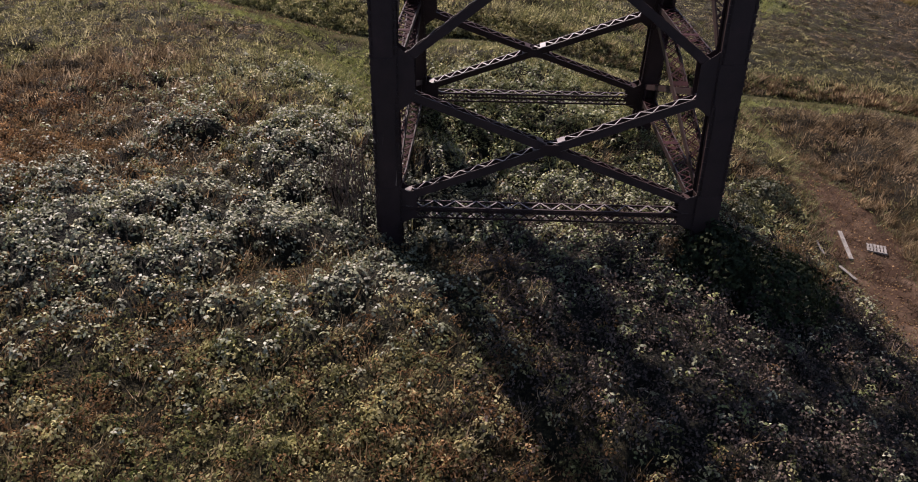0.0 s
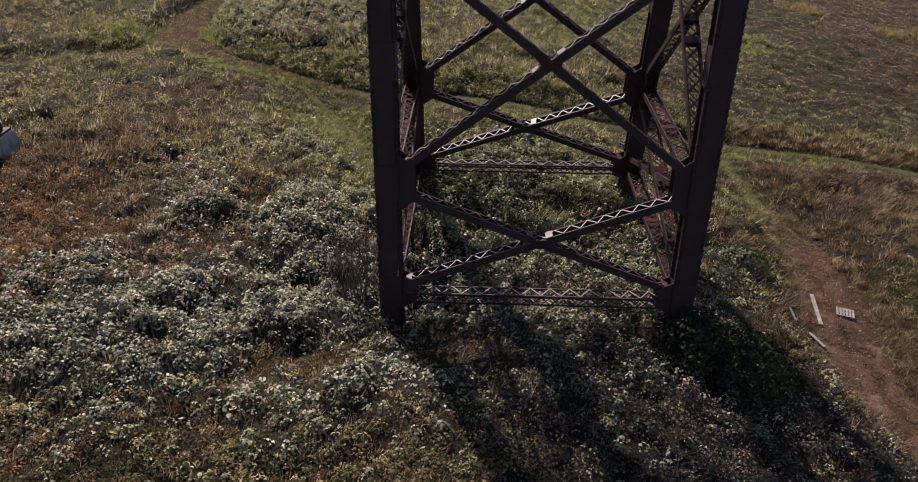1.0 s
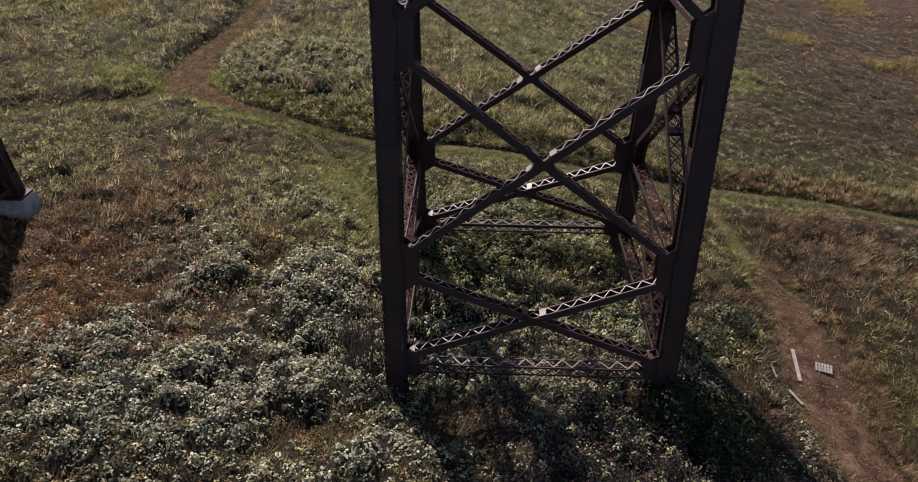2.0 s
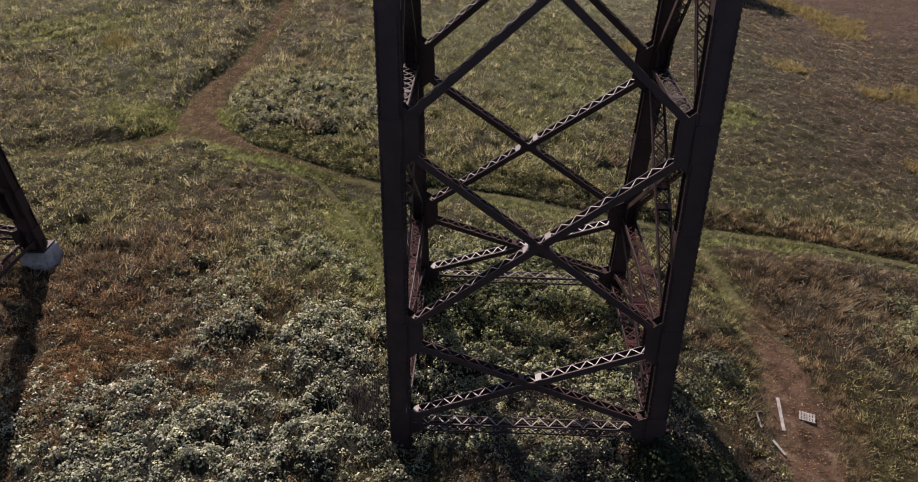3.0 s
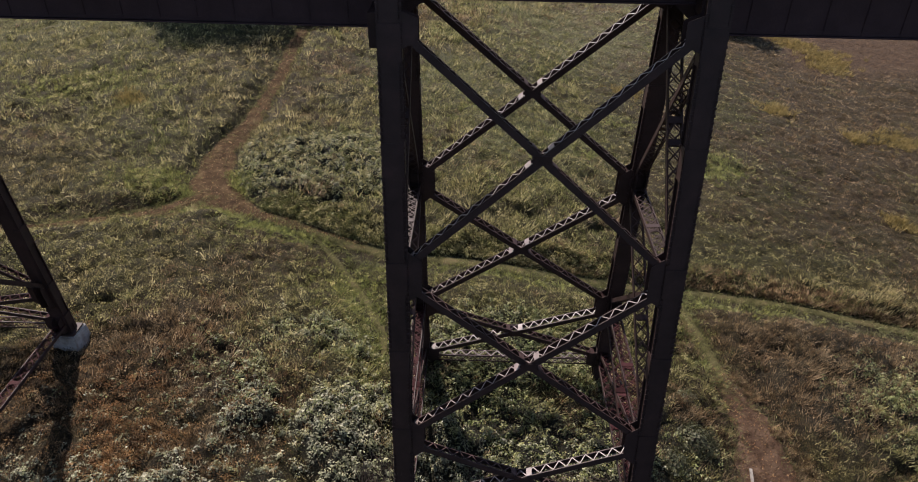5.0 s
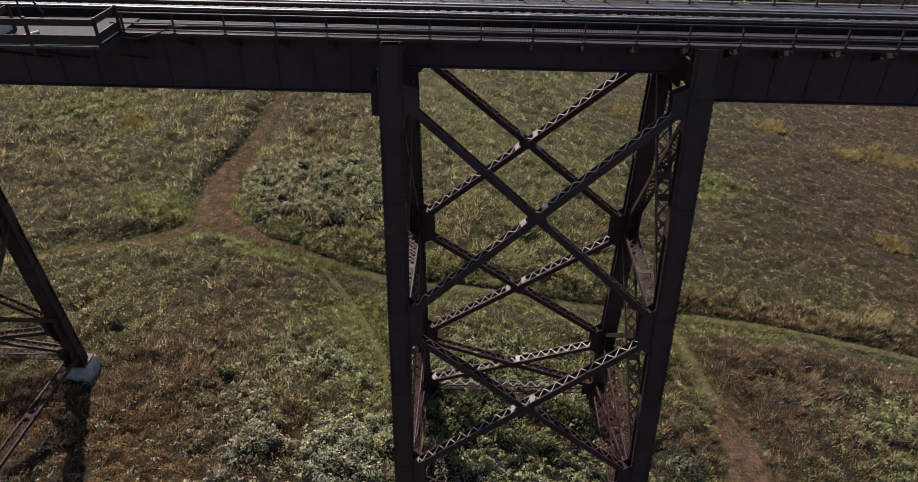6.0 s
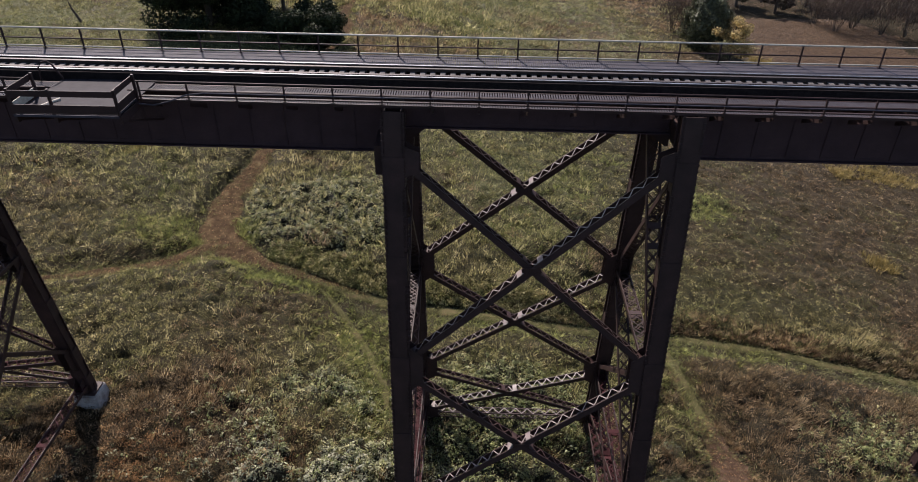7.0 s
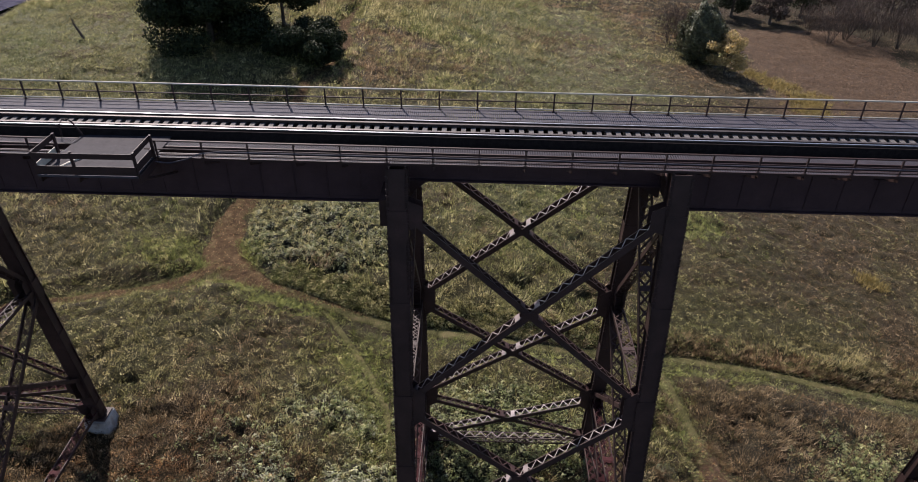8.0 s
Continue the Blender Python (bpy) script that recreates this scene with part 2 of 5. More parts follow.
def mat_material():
    """Matted stems and leaves: olive to straw, browner by what grows there, with fine leafy relief; the dark tone also
    puts in shade under brambles and the tower.
    """
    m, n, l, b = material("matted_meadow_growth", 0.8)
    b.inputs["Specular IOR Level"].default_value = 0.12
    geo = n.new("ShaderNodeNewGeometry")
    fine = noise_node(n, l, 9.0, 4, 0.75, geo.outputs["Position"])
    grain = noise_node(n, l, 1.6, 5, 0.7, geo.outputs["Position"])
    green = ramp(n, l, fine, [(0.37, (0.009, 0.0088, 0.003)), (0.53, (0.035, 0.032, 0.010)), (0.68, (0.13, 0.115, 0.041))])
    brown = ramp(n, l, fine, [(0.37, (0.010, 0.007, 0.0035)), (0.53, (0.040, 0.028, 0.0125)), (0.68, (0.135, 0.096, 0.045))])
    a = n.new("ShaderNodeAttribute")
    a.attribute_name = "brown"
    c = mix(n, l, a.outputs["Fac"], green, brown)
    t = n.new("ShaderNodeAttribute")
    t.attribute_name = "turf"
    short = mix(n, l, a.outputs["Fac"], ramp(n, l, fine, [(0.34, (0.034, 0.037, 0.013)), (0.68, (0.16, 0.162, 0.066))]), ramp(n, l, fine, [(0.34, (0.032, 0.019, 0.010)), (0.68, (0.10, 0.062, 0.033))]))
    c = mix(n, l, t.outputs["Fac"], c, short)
    # darkest tone: withered weeds, and shade under brambles and tower put into colour
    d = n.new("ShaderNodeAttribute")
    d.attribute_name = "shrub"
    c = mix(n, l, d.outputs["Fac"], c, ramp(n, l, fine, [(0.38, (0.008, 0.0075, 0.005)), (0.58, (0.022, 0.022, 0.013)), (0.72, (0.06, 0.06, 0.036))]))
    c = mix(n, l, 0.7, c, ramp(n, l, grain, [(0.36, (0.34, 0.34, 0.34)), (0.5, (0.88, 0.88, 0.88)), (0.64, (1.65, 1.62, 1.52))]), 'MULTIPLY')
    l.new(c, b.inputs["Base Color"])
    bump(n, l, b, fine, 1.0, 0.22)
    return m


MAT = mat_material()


# ---------------------------------------------------------------- mesh helpers
class Build:
    """Collects boxes and plates for one mesh."""

    def __init__(self):
        self.v, self.f = [], []

    def box(self, centre, ax, ay, az, sx, sy, sz):
        """A box of full sizes sx, sy, sz along the unit axes."""
        c = Vector(centre)
        i = len(self.v)
        for a in (-0.5, 0.5):
            for b in (-0.5, 0.5):
                for d in (-0.5, 0.5):
                    self.v.append(c + ax * (a * sx) + ay * (b * sy) + az * (d * sz))
        for q in ((0, 1, 3, 2), (4, 6, 7, 5), (0, 4, 5, 1), (2, 3, 7, 6), (0, 2, 6, 4), (1, 5, 7, 3)):
            self.f.append([i + k for k in q])
        return self

    def block(self, x0, x1, y0, y1, z0, z1):
        return self.box(((x0 + x1) / 2, (y0 + y1) / 2, (z0 + z1) / 2), X, Y, Z, x1 - x0, y1 - y0, z1 - z0)

    def bar(self, p, q, side, w, t):
        """A straight bar from p to q, w wide along side, t thick."""
        p, q = Vector(p), Vector(q)
        d = q - p
        n = d.length
        d.normalize()
        s = (side - d * side.dot(d)).normalized()
        return self.box((p + q) / 2, d, s, d.cross(s), n, w, t)

    def plate(self, pts, normal, t):
        """A flat plate with the outline pts, t thick along normal."""
        i, k = len(self.v), len(pts)
        for s in (-0.5, 0.5):
            self.v += [Vector(p) + normal * (s * t) for p in pts]
        self.f.append([i + j for j in range(k)][::-1])
        self.f.append([i + k + j for j in range(k)])
        for j in range(k):
            self.f.append([i + j, i + (j + 1) % k, i + k + (j + 1) % k, i + k + j])
        return self

    def prism(self, p, q, s, u, outline):
        """A rolled section from p to q; outline: corners as distances along s and u."""
        i, k = len(self.v), len(outline)
        for e in (p, q):
            self.v += [Vector(e) + s * a + u * b for a, b in outline]
        self.f.append([i + j for j in range(k)])
        self.f.append([i + k + j for j in range(k)][::-1])
        for j in range(k):
            self.f.append([i + j, i + k + j, i + k + (j + 1) % k, i + (j + 1) % k])
        return self

    def tube(self, pts, r, sides=8):
        """A round pipe along pts."""
        pts = [Vector(p) for p in pts]
        i = len(self.v)
        for j, p in enumerate(pts):
            rad = r[j] if isinstance(r, (list, tuple)) else r
            d = (pts[min(j + 1, len(pts) - 1)] - pts[max(j - 1, 0)]).normalized()
            a = d.orthogonal().normalized() if abs(d.z) > 0.95 else d.cross(Z).normalized()
            b = d.cross(a)
            for s in range(sides):
                w = 2 * math.pi * s / sides
                self.v.append(p + a * (rad * math.cos(w)) + b * (rad * math.sin(w)))
        for j in range(len(pts) - 1):
            for s in range(sides):
                t = (s + 1) % sides
                self.f.append([i + j * sides + s, i + j * sides + t, i + (j + 1) * sides + t, i + (j + 1) * sides + s])
        self.f.append([i + s for s in range(sides)][::-1])
        self.f.append([i + (len(pts) - 1) * sides + s for s in range(sides)])
        return self

    def mesh(self, name, mat):
        me = bpy.data.meshes.new(name)
        me.from_pydata([tuple(v) for v in self.v], [], self.f)
        me.materials.append(mat)
        bm = bmesh.new()
        bm.from_mesh(me)
        bmesh.ops.recalc_face_normals(bm, faces=bm.faces)
        bm.to_mesh(me)
        bm.free()
        return me


X, Y, Z = Vector((1, 0, 0)), Vector((0, 1, 0)), Vector((0, 0, 1))


def part(name, b, mat, parent=None, label=""):
    ob = new(name, b.mesh(name, mat) if isinstance(b, Build) else b)
    if parent is not None:
        ob.parent = parent
    return tagged(ob, label)


def soup(name, verts, faces_n, mat, plant=None):
    """One mesh of many loose faces with faces_n corners each, from an array of corners; plant: which plant each face belongs to."""
    me = bpy.data.meshes.new(name)
    nv = len(verts)
    nf = nv // faces_n
    me.vertices.add(nv)
    me.vertices.foreach_set("co", verts.astype(np.float32).ravel())
    me.loops.add(nv)
    me.loops.foreach_set("vertex_index", np.arange(nv, dtype=np.int32))
    me.polygons.add(nf)
    me.polygons.foreach_set("loop_start", np.arange(0, nv, faces_n, dtype=np.int32))
    me.materials.append(mat)
    me.update(calc_edges=True)
    r = np.random.RandomState(nf % 9973)
    tone = r.uniform(size=nf)
    if plant is not None:
        tone = 0.2 * tone + 0.8 * r.uniform(size=int(plant.max()) + 1 if nf else 1)[plant]
    me.attributes.new("tone", 'FLOAT', 'FACE').data.foreach_set("value", tone.astype(np.float32))
    return me


# ---------------------------------------------------------------- ground
def spaced(lo, hi, a, b, fine, grow):
    mid = list(np.arange(a, b + fine / 2, fine))
    out, s, v = [], fine, b
    while v < hi:
        s *= grow
        v += s
        out.append(v)
    back, s, v = [], fine, a
    while v > lo:
        s *= grow
        v -= s
        back.append(v)
    return np.array(back[::-1] + mid + out)


gx, gy = spaced(-1500, 1500, -70, 75, 1.5, 1.22), spaced(-800, 2500, -40, 110, 1.5, 1.22)
GX, GY = np.meshgrid(gx, gy)
GH = height(GX, GY)
me = bpy.data.meshes.new("ground")
nx = len(gx)
me.from_pydata(np.stack([GX, GY, GH], -1).reshape(-1, 3).tolist(), [],
               [(j * nx + i, j * nx + i + 1, (j + 1) * nx + i + 1, (j + 1) * nx + i) for j in range(len(gy) - 1) for i in range(nx - 1)])
me.materials.append(SOIL)
for p in me.polygons:
    p.use_smooth = True
tagged(new("ground", me), "rolling autumn meadow soil under weeds and grass", "ground", kind="structure")

# tracks over the meadow: middle line with half widths
TRACKS = {
    "dirt_track": ([(-21.5, 124), (-22.3, 113), (-22.6, 104), (-20.6, 96), (-21, 86), (-23.2, 77), (-23.6, 68.5), (-23, 60), (-23, 51), (-23.5, 43), (-24.2, 36), (-23.2, 30), (-20.4, 26.9), (-17.4, 25.1), (-13.5, 24.1), (-10.3, 23.3), (-6.5, 22.2)],
                   [0.5, 0.7, 1.5, 1.5, 0.9, 0.9, 1.05, 0.95, 1.1, 1.2, 1.75, 2.4, 1.7, 0.95, 0.65, 0.45, 0.25], "brown dirt track through the meadow"),
    "grass_track": ([(-15, 24.6), (-10.3, 23.0), (-5, 21.2), (0, 19.4), (6.5, 18.6), (12.5, 19.4), (23.4, 21.3), (29.8, 20.7), (35.5, 19.6), (46.3, 17.9), (62, 15)], [0.4, 0.6, 0.6, 0.6, 0.6, 0.6, 0.55, 0.5, 0.5, 0.5, 0.5], "half overgrown wheel track in the grass"),
    "side_track": ([(-22.6, 28), (-25.8, 25.3), (-29.8, 23.7), (-34.6, 22.7), (-38, 22), (-50, 19), (-64, 14)], [0.9, 0.9, 0.75, 0.75, 0.7, 0.6, 0.6], "faint earth track running off across the meadow"),
    "foot_path": ([(-11.2, 22.4), (-9.8, 21), (-7.2, 17.4), (-4.7, 12.5), (-3.5, 9.8), (-3, 7)], [0.22, 0.32, 0.34, 0.34, 0.30, 0.2], "thin trodden footpath through the grass"),
    "grass_lane": ([(21.4, 20.6), (22.2, 17), (22.9, 12.4), (23.5, 8.6), (23.8, 6.5)], [0.35, 0.45, 0.6, 0.7, 0.6], "trodden grassy lane leading to a bare path"),
    "worn_path": ([(23.3, 10.5), (23.7, 7.6), (24, 4.2), (23.6, 0.9), (23, -2.5), (23.3, -6.4), (24.6, -11), (27, -16)], [0.7, 1.6, 2.0, 2.6, 2.3, 1.9, 1.5, 1.0], "trodden bare earth path beside the viaduct"),
}


LUSH = ((-27, 27.6, 3.5, 1.4, 300), (-21.5, 24.4, 4, 1.0, 260), (-15, 22.6, 5, 1.1, 260), (22, 14, 1.6, 5, 120), (-5, 14, 4, 5, 850), (-3, 6, 4, 4, 420), (-9, 17, 4, 3, 200), (-29, 30.5, 5, 2.5, 420), (-20.5, 30.5, 3, 2.5, 220), (-15, 22.3, 6, 1.8, 420), (-4, 17, 4, 2.5, 300), (8, 17.5, 9, 1.5, 320), (26, 19.5, 9, 1.2, 300), (-46, 50, 10, 5, 560), (20.6, 12.5, 1.6, 5, 260), (32, 45, 3.2, 3.5, 240), (4, 51, 5, 4, 200), (14, 46, 5, 4, 200), (4, 31, 5, 3, 160), (21, 56, 4, 3, 140), (-26, 110, 4, 5, 260), (-21, 122, 3, 6, 200))


def curve_points(pts, gap=0.6):
    """Smooth line through pts."""
    out = []
    for i in range(len(pts) - 1):
        p0, p1, p2, p3 = (np.array(pts[min(max(i + k, 0), len(pts) - 1)], float) for k in (-1, 0, 1, 2))
        n = max(2, int(np.linalg.norm(p2 - p1) / gap))
        for t in np.linspace(0, 1, n, endpoint=False):
            out.append(0.5 * (2 * p1 + (p2 - p0) * t + (2 * p0 - 5 * p1 + 4 * p2 - p3) * t * t + (3 * p1 - p0 - 3 * p2 + p3) * t ** 3))
    return np.array(out)


def with_width(pts, w):
    c = curve_points([(*p, a) for p, a in zip(pts, w)])
    return c[:, :2], np.maximum(c[:, 2], 0.08)


LINES = {k: with_width(p, w) for k, (p, w, _) in TRACKS.items()}


def track_gap(x, y):
    """Distance from the nearest track's edge, in metres: negative on it."""
    best = np.full(len(x), 1e3)
    for pts, w in LINES.values():
        for a in range(0, len(x), 20000):
            s = slice(a, a + 20000)
            d = (np.sqrt((x[s, None] - pts[None, ::2, 0]) ** 2 + (y[s, None] - pts[None, ::2, 1]) ** 2) - w[None, ::2]).min(1)
            best[s] = np.minimum(best[s], d)
    return best


for k, (pts, w) in LINES.items():
    t = np.gradient(pts, axis=0)
    t /= np.linalg.norm(t, axis=1)[:, None]
    nrm = np.stack([-t[:, 1], t[:, 0]], 1)
    cols = []
    for j, s in enumerate(np.linspace(-1, 1, 9)):
        ww = w * (0.75 + 0.9 * (fnoise(pts[:, 0] + 31 * np.sign(s), pts[:, 1], 2.2, 21) - 0.3))
        p = pts + nrm * (s * ww)[:, None]
        lift = 0.05 - 0.07 * abs(s) ** 4
        cols.append(np.column_stack([p, height(p[:, 0], p[:, 1]) + lift + 0.03]))
    g = np.stack(cols, 1)
    n = g.shape[1]
    me = bpy.data.meshes.new(k)
    me.from_pydata(g.reshape(-1, 3).tolist(), [], [(i * n + j, i * n + j + 1, (i + 1) * n + j + 1, (i + 1) * n + j) for i in range(len(g) - 1) for j in range(n - 1)])
    me.materials.append(TURF if k in ("grass_track", "foot_path", "grass_lane") else BAREEARTH if k == "worn_path" else DIRT)
    tagged(new(k, me), TRACKS[k][2], "track", kind="structure")

# ---------------------------------------------------------------- steel tower
LEG_L, LEG_R = -0.12, 12.42           # the two bents along the track
HALF0, BATTER = 6.2, 0.1187           # half width at z = 0, inward lean of the legs
GRADE = -0.008
GY_ = 1.25                            # the girders stand this far either side of the track


def leg_y(z):
    return HALF0 - BATTER * z


def laced(parent, name, p, q, side, deep, high, battens=(), pitch=0.55, double=False, label="", lattice=False, lace=None, single=False):
    """A built-up member: two channels with lacing bars across the top and bottom."""
    lace = lace or LACE_SUNLIT
    p, q = Vector(p), Vector(q)
    d = (q - p).normalized()
    s = (side - d * side.dot(d)).normalized()
    u = d.cross(s).normalized()
    if u.z < 0:
        u = -u
    n = (q - p).length
    b = Build()
    for k in (-1, 1):
        e = k * deep / 2
        if lattice:
            for h in (-1, 1):
                b.prism(p, q, s, u, [(e - k * a, h * (high / 2 - c)) for a, c in ((0, 0), (0.062, 0), (0.062, 0.018), (0.022, 0.018), (0.022, 0.09), (0, 0.09))])
        else:
            b.prism(p, q, s, u, [(e - k * a, c) for a, c in ((0, -high / 2), (0.062, -high / 2), (0.062, 0.018 - high / 2), (0.022, 0.018 - high / 2), (0.022, high / 2 - 0.018), (0.062, high / 2 - 0.018), (0.062, high / 2), (0, high / 2))])
    ob = part(name, b, STEEL, parent, label)
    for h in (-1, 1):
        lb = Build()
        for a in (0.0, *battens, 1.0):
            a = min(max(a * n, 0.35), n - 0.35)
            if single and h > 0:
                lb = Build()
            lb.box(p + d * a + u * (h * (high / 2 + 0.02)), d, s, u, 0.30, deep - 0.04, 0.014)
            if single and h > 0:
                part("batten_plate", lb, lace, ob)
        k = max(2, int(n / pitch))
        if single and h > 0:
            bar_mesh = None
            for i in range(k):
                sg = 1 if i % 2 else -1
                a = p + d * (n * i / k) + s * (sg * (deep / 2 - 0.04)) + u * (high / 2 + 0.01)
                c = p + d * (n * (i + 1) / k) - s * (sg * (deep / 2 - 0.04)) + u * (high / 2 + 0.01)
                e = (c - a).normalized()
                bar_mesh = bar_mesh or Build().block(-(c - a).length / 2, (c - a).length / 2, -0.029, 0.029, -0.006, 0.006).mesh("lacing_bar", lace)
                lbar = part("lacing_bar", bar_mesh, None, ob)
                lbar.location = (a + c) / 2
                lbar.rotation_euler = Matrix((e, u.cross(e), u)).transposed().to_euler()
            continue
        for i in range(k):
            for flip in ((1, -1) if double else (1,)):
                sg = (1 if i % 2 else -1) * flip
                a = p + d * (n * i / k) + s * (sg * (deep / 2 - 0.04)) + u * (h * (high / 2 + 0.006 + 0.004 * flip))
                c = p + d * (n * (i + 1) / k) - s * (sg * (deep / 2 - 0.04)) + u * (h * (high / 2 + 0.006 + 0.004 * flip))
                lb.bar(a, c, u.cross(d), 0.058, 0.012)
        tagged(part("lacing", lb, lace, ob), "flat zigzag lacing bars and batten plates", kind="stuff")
    if lattice:
        for e in (-1, 1):
            lb = Build()
            k = max(2, int(n / pitch))
            for i in range(k):
                for flip in (1, -1):
                    sg = (1 if i % 2 else -1) * flip
                    off = s * (e * (deep / 2 + 0.012 + 0.007 * flip))
                    lb.bar(p + d * (n * i / k) + u * (sg * (high / 2 - 0.05)) + off, p + d * (n * (i + 1) / k) - u * (sg * (high / 2 - 0.05)) + off, u, 0.045, 0.012)
            tagged(part("lacing", lb, STEEL, ob), "flat crossed lacing bars", kind="stuff")
    return ob


def tower(x_shift, base, label, feet=None):
    """A four-legged steel tower; base: height of the lowest panel, feet: heights of the shoes by bent and side."""
    top = new("viaduct_tower")
    top.location = (x_shift, 0, base)
    tagged(top, label, "bridge tower", "towers of the viaduct")
    o = Vector((0, 0, -base))
    levels = [base + 1.0, 4.45, 14.0, 25.2]

    def node(x, sy, z):
        return Vector((x, sy * leg_y(z), z)) + o

    for x, out in ((LEG_L, -1), (LEG_R, 1)):
        for sy in (-1, 1):
            a, c = node(x, sy, feet[x, sy] if feet else base), node(x, sy, 27.12)
            d = (c - a).normalized()
            s = X
            u = d.cross(s)
            b = Build()
            n = (c - a).length
            for k in (-1, 1):
                b.box((a + c) / 2 + s * (k * 0.36), d, s, u, n, 0.05, 0.72)
                b.box((a + c) / 2 + u * (k * 0.33), d, s, u, n, 0.86, 0.03)
                b.box((a + c) / 2 + u * (k * 0.36), d, s, u, n, 0.70, 0.03)
                for e in (-1, 1):
                    b.box((a + c) / 2 + s * (k * 0.43) + u * (e * 0.33), d, s, u, n, 0.12, 0.03)
            # splice plates along the leg
            for z in (base + 0.9, 4.45, 9.2, 14.0, 19.6, 24.4):
                m = node(x, sy, z)
                for k in (-1, 1):
                    b.box(m + u * (k * 0.39), d, s, u, 1.5, 0.92, 0.03)
                    b.box(m + s * (k * 0.46), d, s, u, 1.5, 0.03, 0.62)
            # rows of rivet heads give the edges their rough line
            for i in range(int(n / 0.3)):
                m = a + d * (0.2 + 0.3 * i)
                for k in (-1, 1):
                    for e in (-1, 1):
                        b.box(m + s * (k * 0.45) + u * (e * 0.36), d, s, u, 0.10, 0.12, 0.05)
            part("leg", b, STEEL, top)
            sh = Build()
            sh.box(a + Vector((0, 0, 0.06)), X, Y, Z, 1.5, 1.35, 0.12)
            sh.box(a + Vector((0, 0, 0.35)), X, Y, Z, 1.1, 0.08, 0.6)
            sh.box(a + Vector((0, 0, 0.35)), X, Y, Z, 0.08, 1.1, 0.6)
            part("shoe", sh, STEEL, top)
            # gussets in the long face and across
            for z, hh in ((levels[0] - 0.1, 0.85), (4.45, 1.35), (14.0, 1.45), (24.9, 0.8)):
                m = node(x, sy, z)
                for k in (-1, 1):
                    g = Build()
                    yy = u * (k * 0.30)
                    w = -out
                    g.plate([m + d * hh + s * (w * 0.3) + yy, m + d * (hh * 0.55) + s * (w * 1.12) + yy, m - d * (hh * 0.55) + s * (w * 1.12) + yy, m - d * hh + s * (w * 0.3) + yy], u, 0.02)
                    part("gusset_plate", g, STEEL, top)
                    g = Build()
                    xx = s * (k * 0.25)
                    w = Vector((0, -sy, 0))
                    g.plate([m + d * hh + w * 0.25 + xx, m + d * (hh * 0.6) + w * 0.9 + xx, m - d * (hh * 0.6) + w * 0.9 + xx, m - d * hh + w * 0.25 + xx], X, 0.02)
                    part("gusset_plate", g, STEEL, top)
            # knee plate under the girder
            m = Vector((x, sy * GY_, 25.62)) + o
            g = Build()
            g.plate([m + X * (-out * 0.3), m + X * (-out * 1.35), m + X * (-out * 0.45) - Z * 0.75, m + X * (-out * 0.3) - Z * 0.75], Y, 0.04)
            part("knee_plate", g, STEEL, top)
    xa, xb = LEG_L + 0.5, LEG_R - 0.5
    for sy in (-1, 1):
        face = (node(0, sy, 10) - node(0, sy, 0)).cross(X).normalized()
        for z0, z1 in ((levels[0] + 0.2, levels[1] - 0.45), (levels[1] + 0.5, levels[2] - 0.55), (levels[2] + 0.6, levels[3] - 0.4)):
            # main tower: rising braces take the sunlit lacing tone, falling ones the shaded
            laced(top, "diagonal_brace", node(xa, sy, z0), node(xb, sy, z1), face, 0.60, 0.32, (0.46, 0.54), 0.36, single=x_shift == 0 and sy < 0, lace=LACE_SUNLIT if x_shift == 0 else REDSTEEL)
            laced(top, "diagonal_brace", node(xa, sy, z1), node(xb, sy, z0), face, 0.54, 0.30, (0.46, 0.54), 0.36, single=x_shift == 0 and sy < 0, lace=LACE_SHADED if x_shift == 0 else REDSTEEL)
            zc = (z0 + z1) / 2
            for k in (-1, 1):
                g = Build()
                g.box(node((xa + xb) / 2, sy, zc) + face * (k * 0.315), X, Z.cross(X), Z, 0.8, 0.02, 0.44)
                part("gusset_plate", g, STEEL, top)
        z = levels[0] - 0.35
        laced(top, "bottom_strut", node(xa, sy, z), node(xb, sy, z), Y, 0.6, 0.52, (), 0.42, lattice=True, lace=LACE_SUNLIT if x_shift == 0 else REDSTEEL)
    for x in (LEG_L, LEG_R):
        for z in ((levels[0] - 0.2, levels[2]) if x_shift < 0 else (levels[0] - 0.2, levels[1], levels[2])):
            laced(top, "cross_strut", node(x, -1, z) + Vector((0, 0.4, 0)), node(x, 1, z) - Vector((0, 0.4, 0)), X, 0.74, 0.24, (0.5,), 0.66, True, lace=REDSTEEL if z < 5 else STEEL)
        for z0, z1 in ((levels[0], levels[1]), (levels[1], levels[2]), (levels[2], levels[3])):
            a, c = node(x, -1, z0 + 0.4), node(x, 1, z1 - 0.4)
            e, f = node(x, 1, z0 + 0.4), node(x, -1, z1 - 0.4)
            if x_shift < 0 and z0 == levels[0]:
                continue
            paint = REDSTEEL if z0 < 4 else STEEL
            laced(top, "sway_brace", a, c, X, 0.72, 0.30, (0.46, 0.54), 0.72, True, lace=paint)
            laced(top, "sway_brace", e, f, X, 0.60, 0.26, (0.46, 0.54), 0.64, True, lace=paint)
        h = Build()
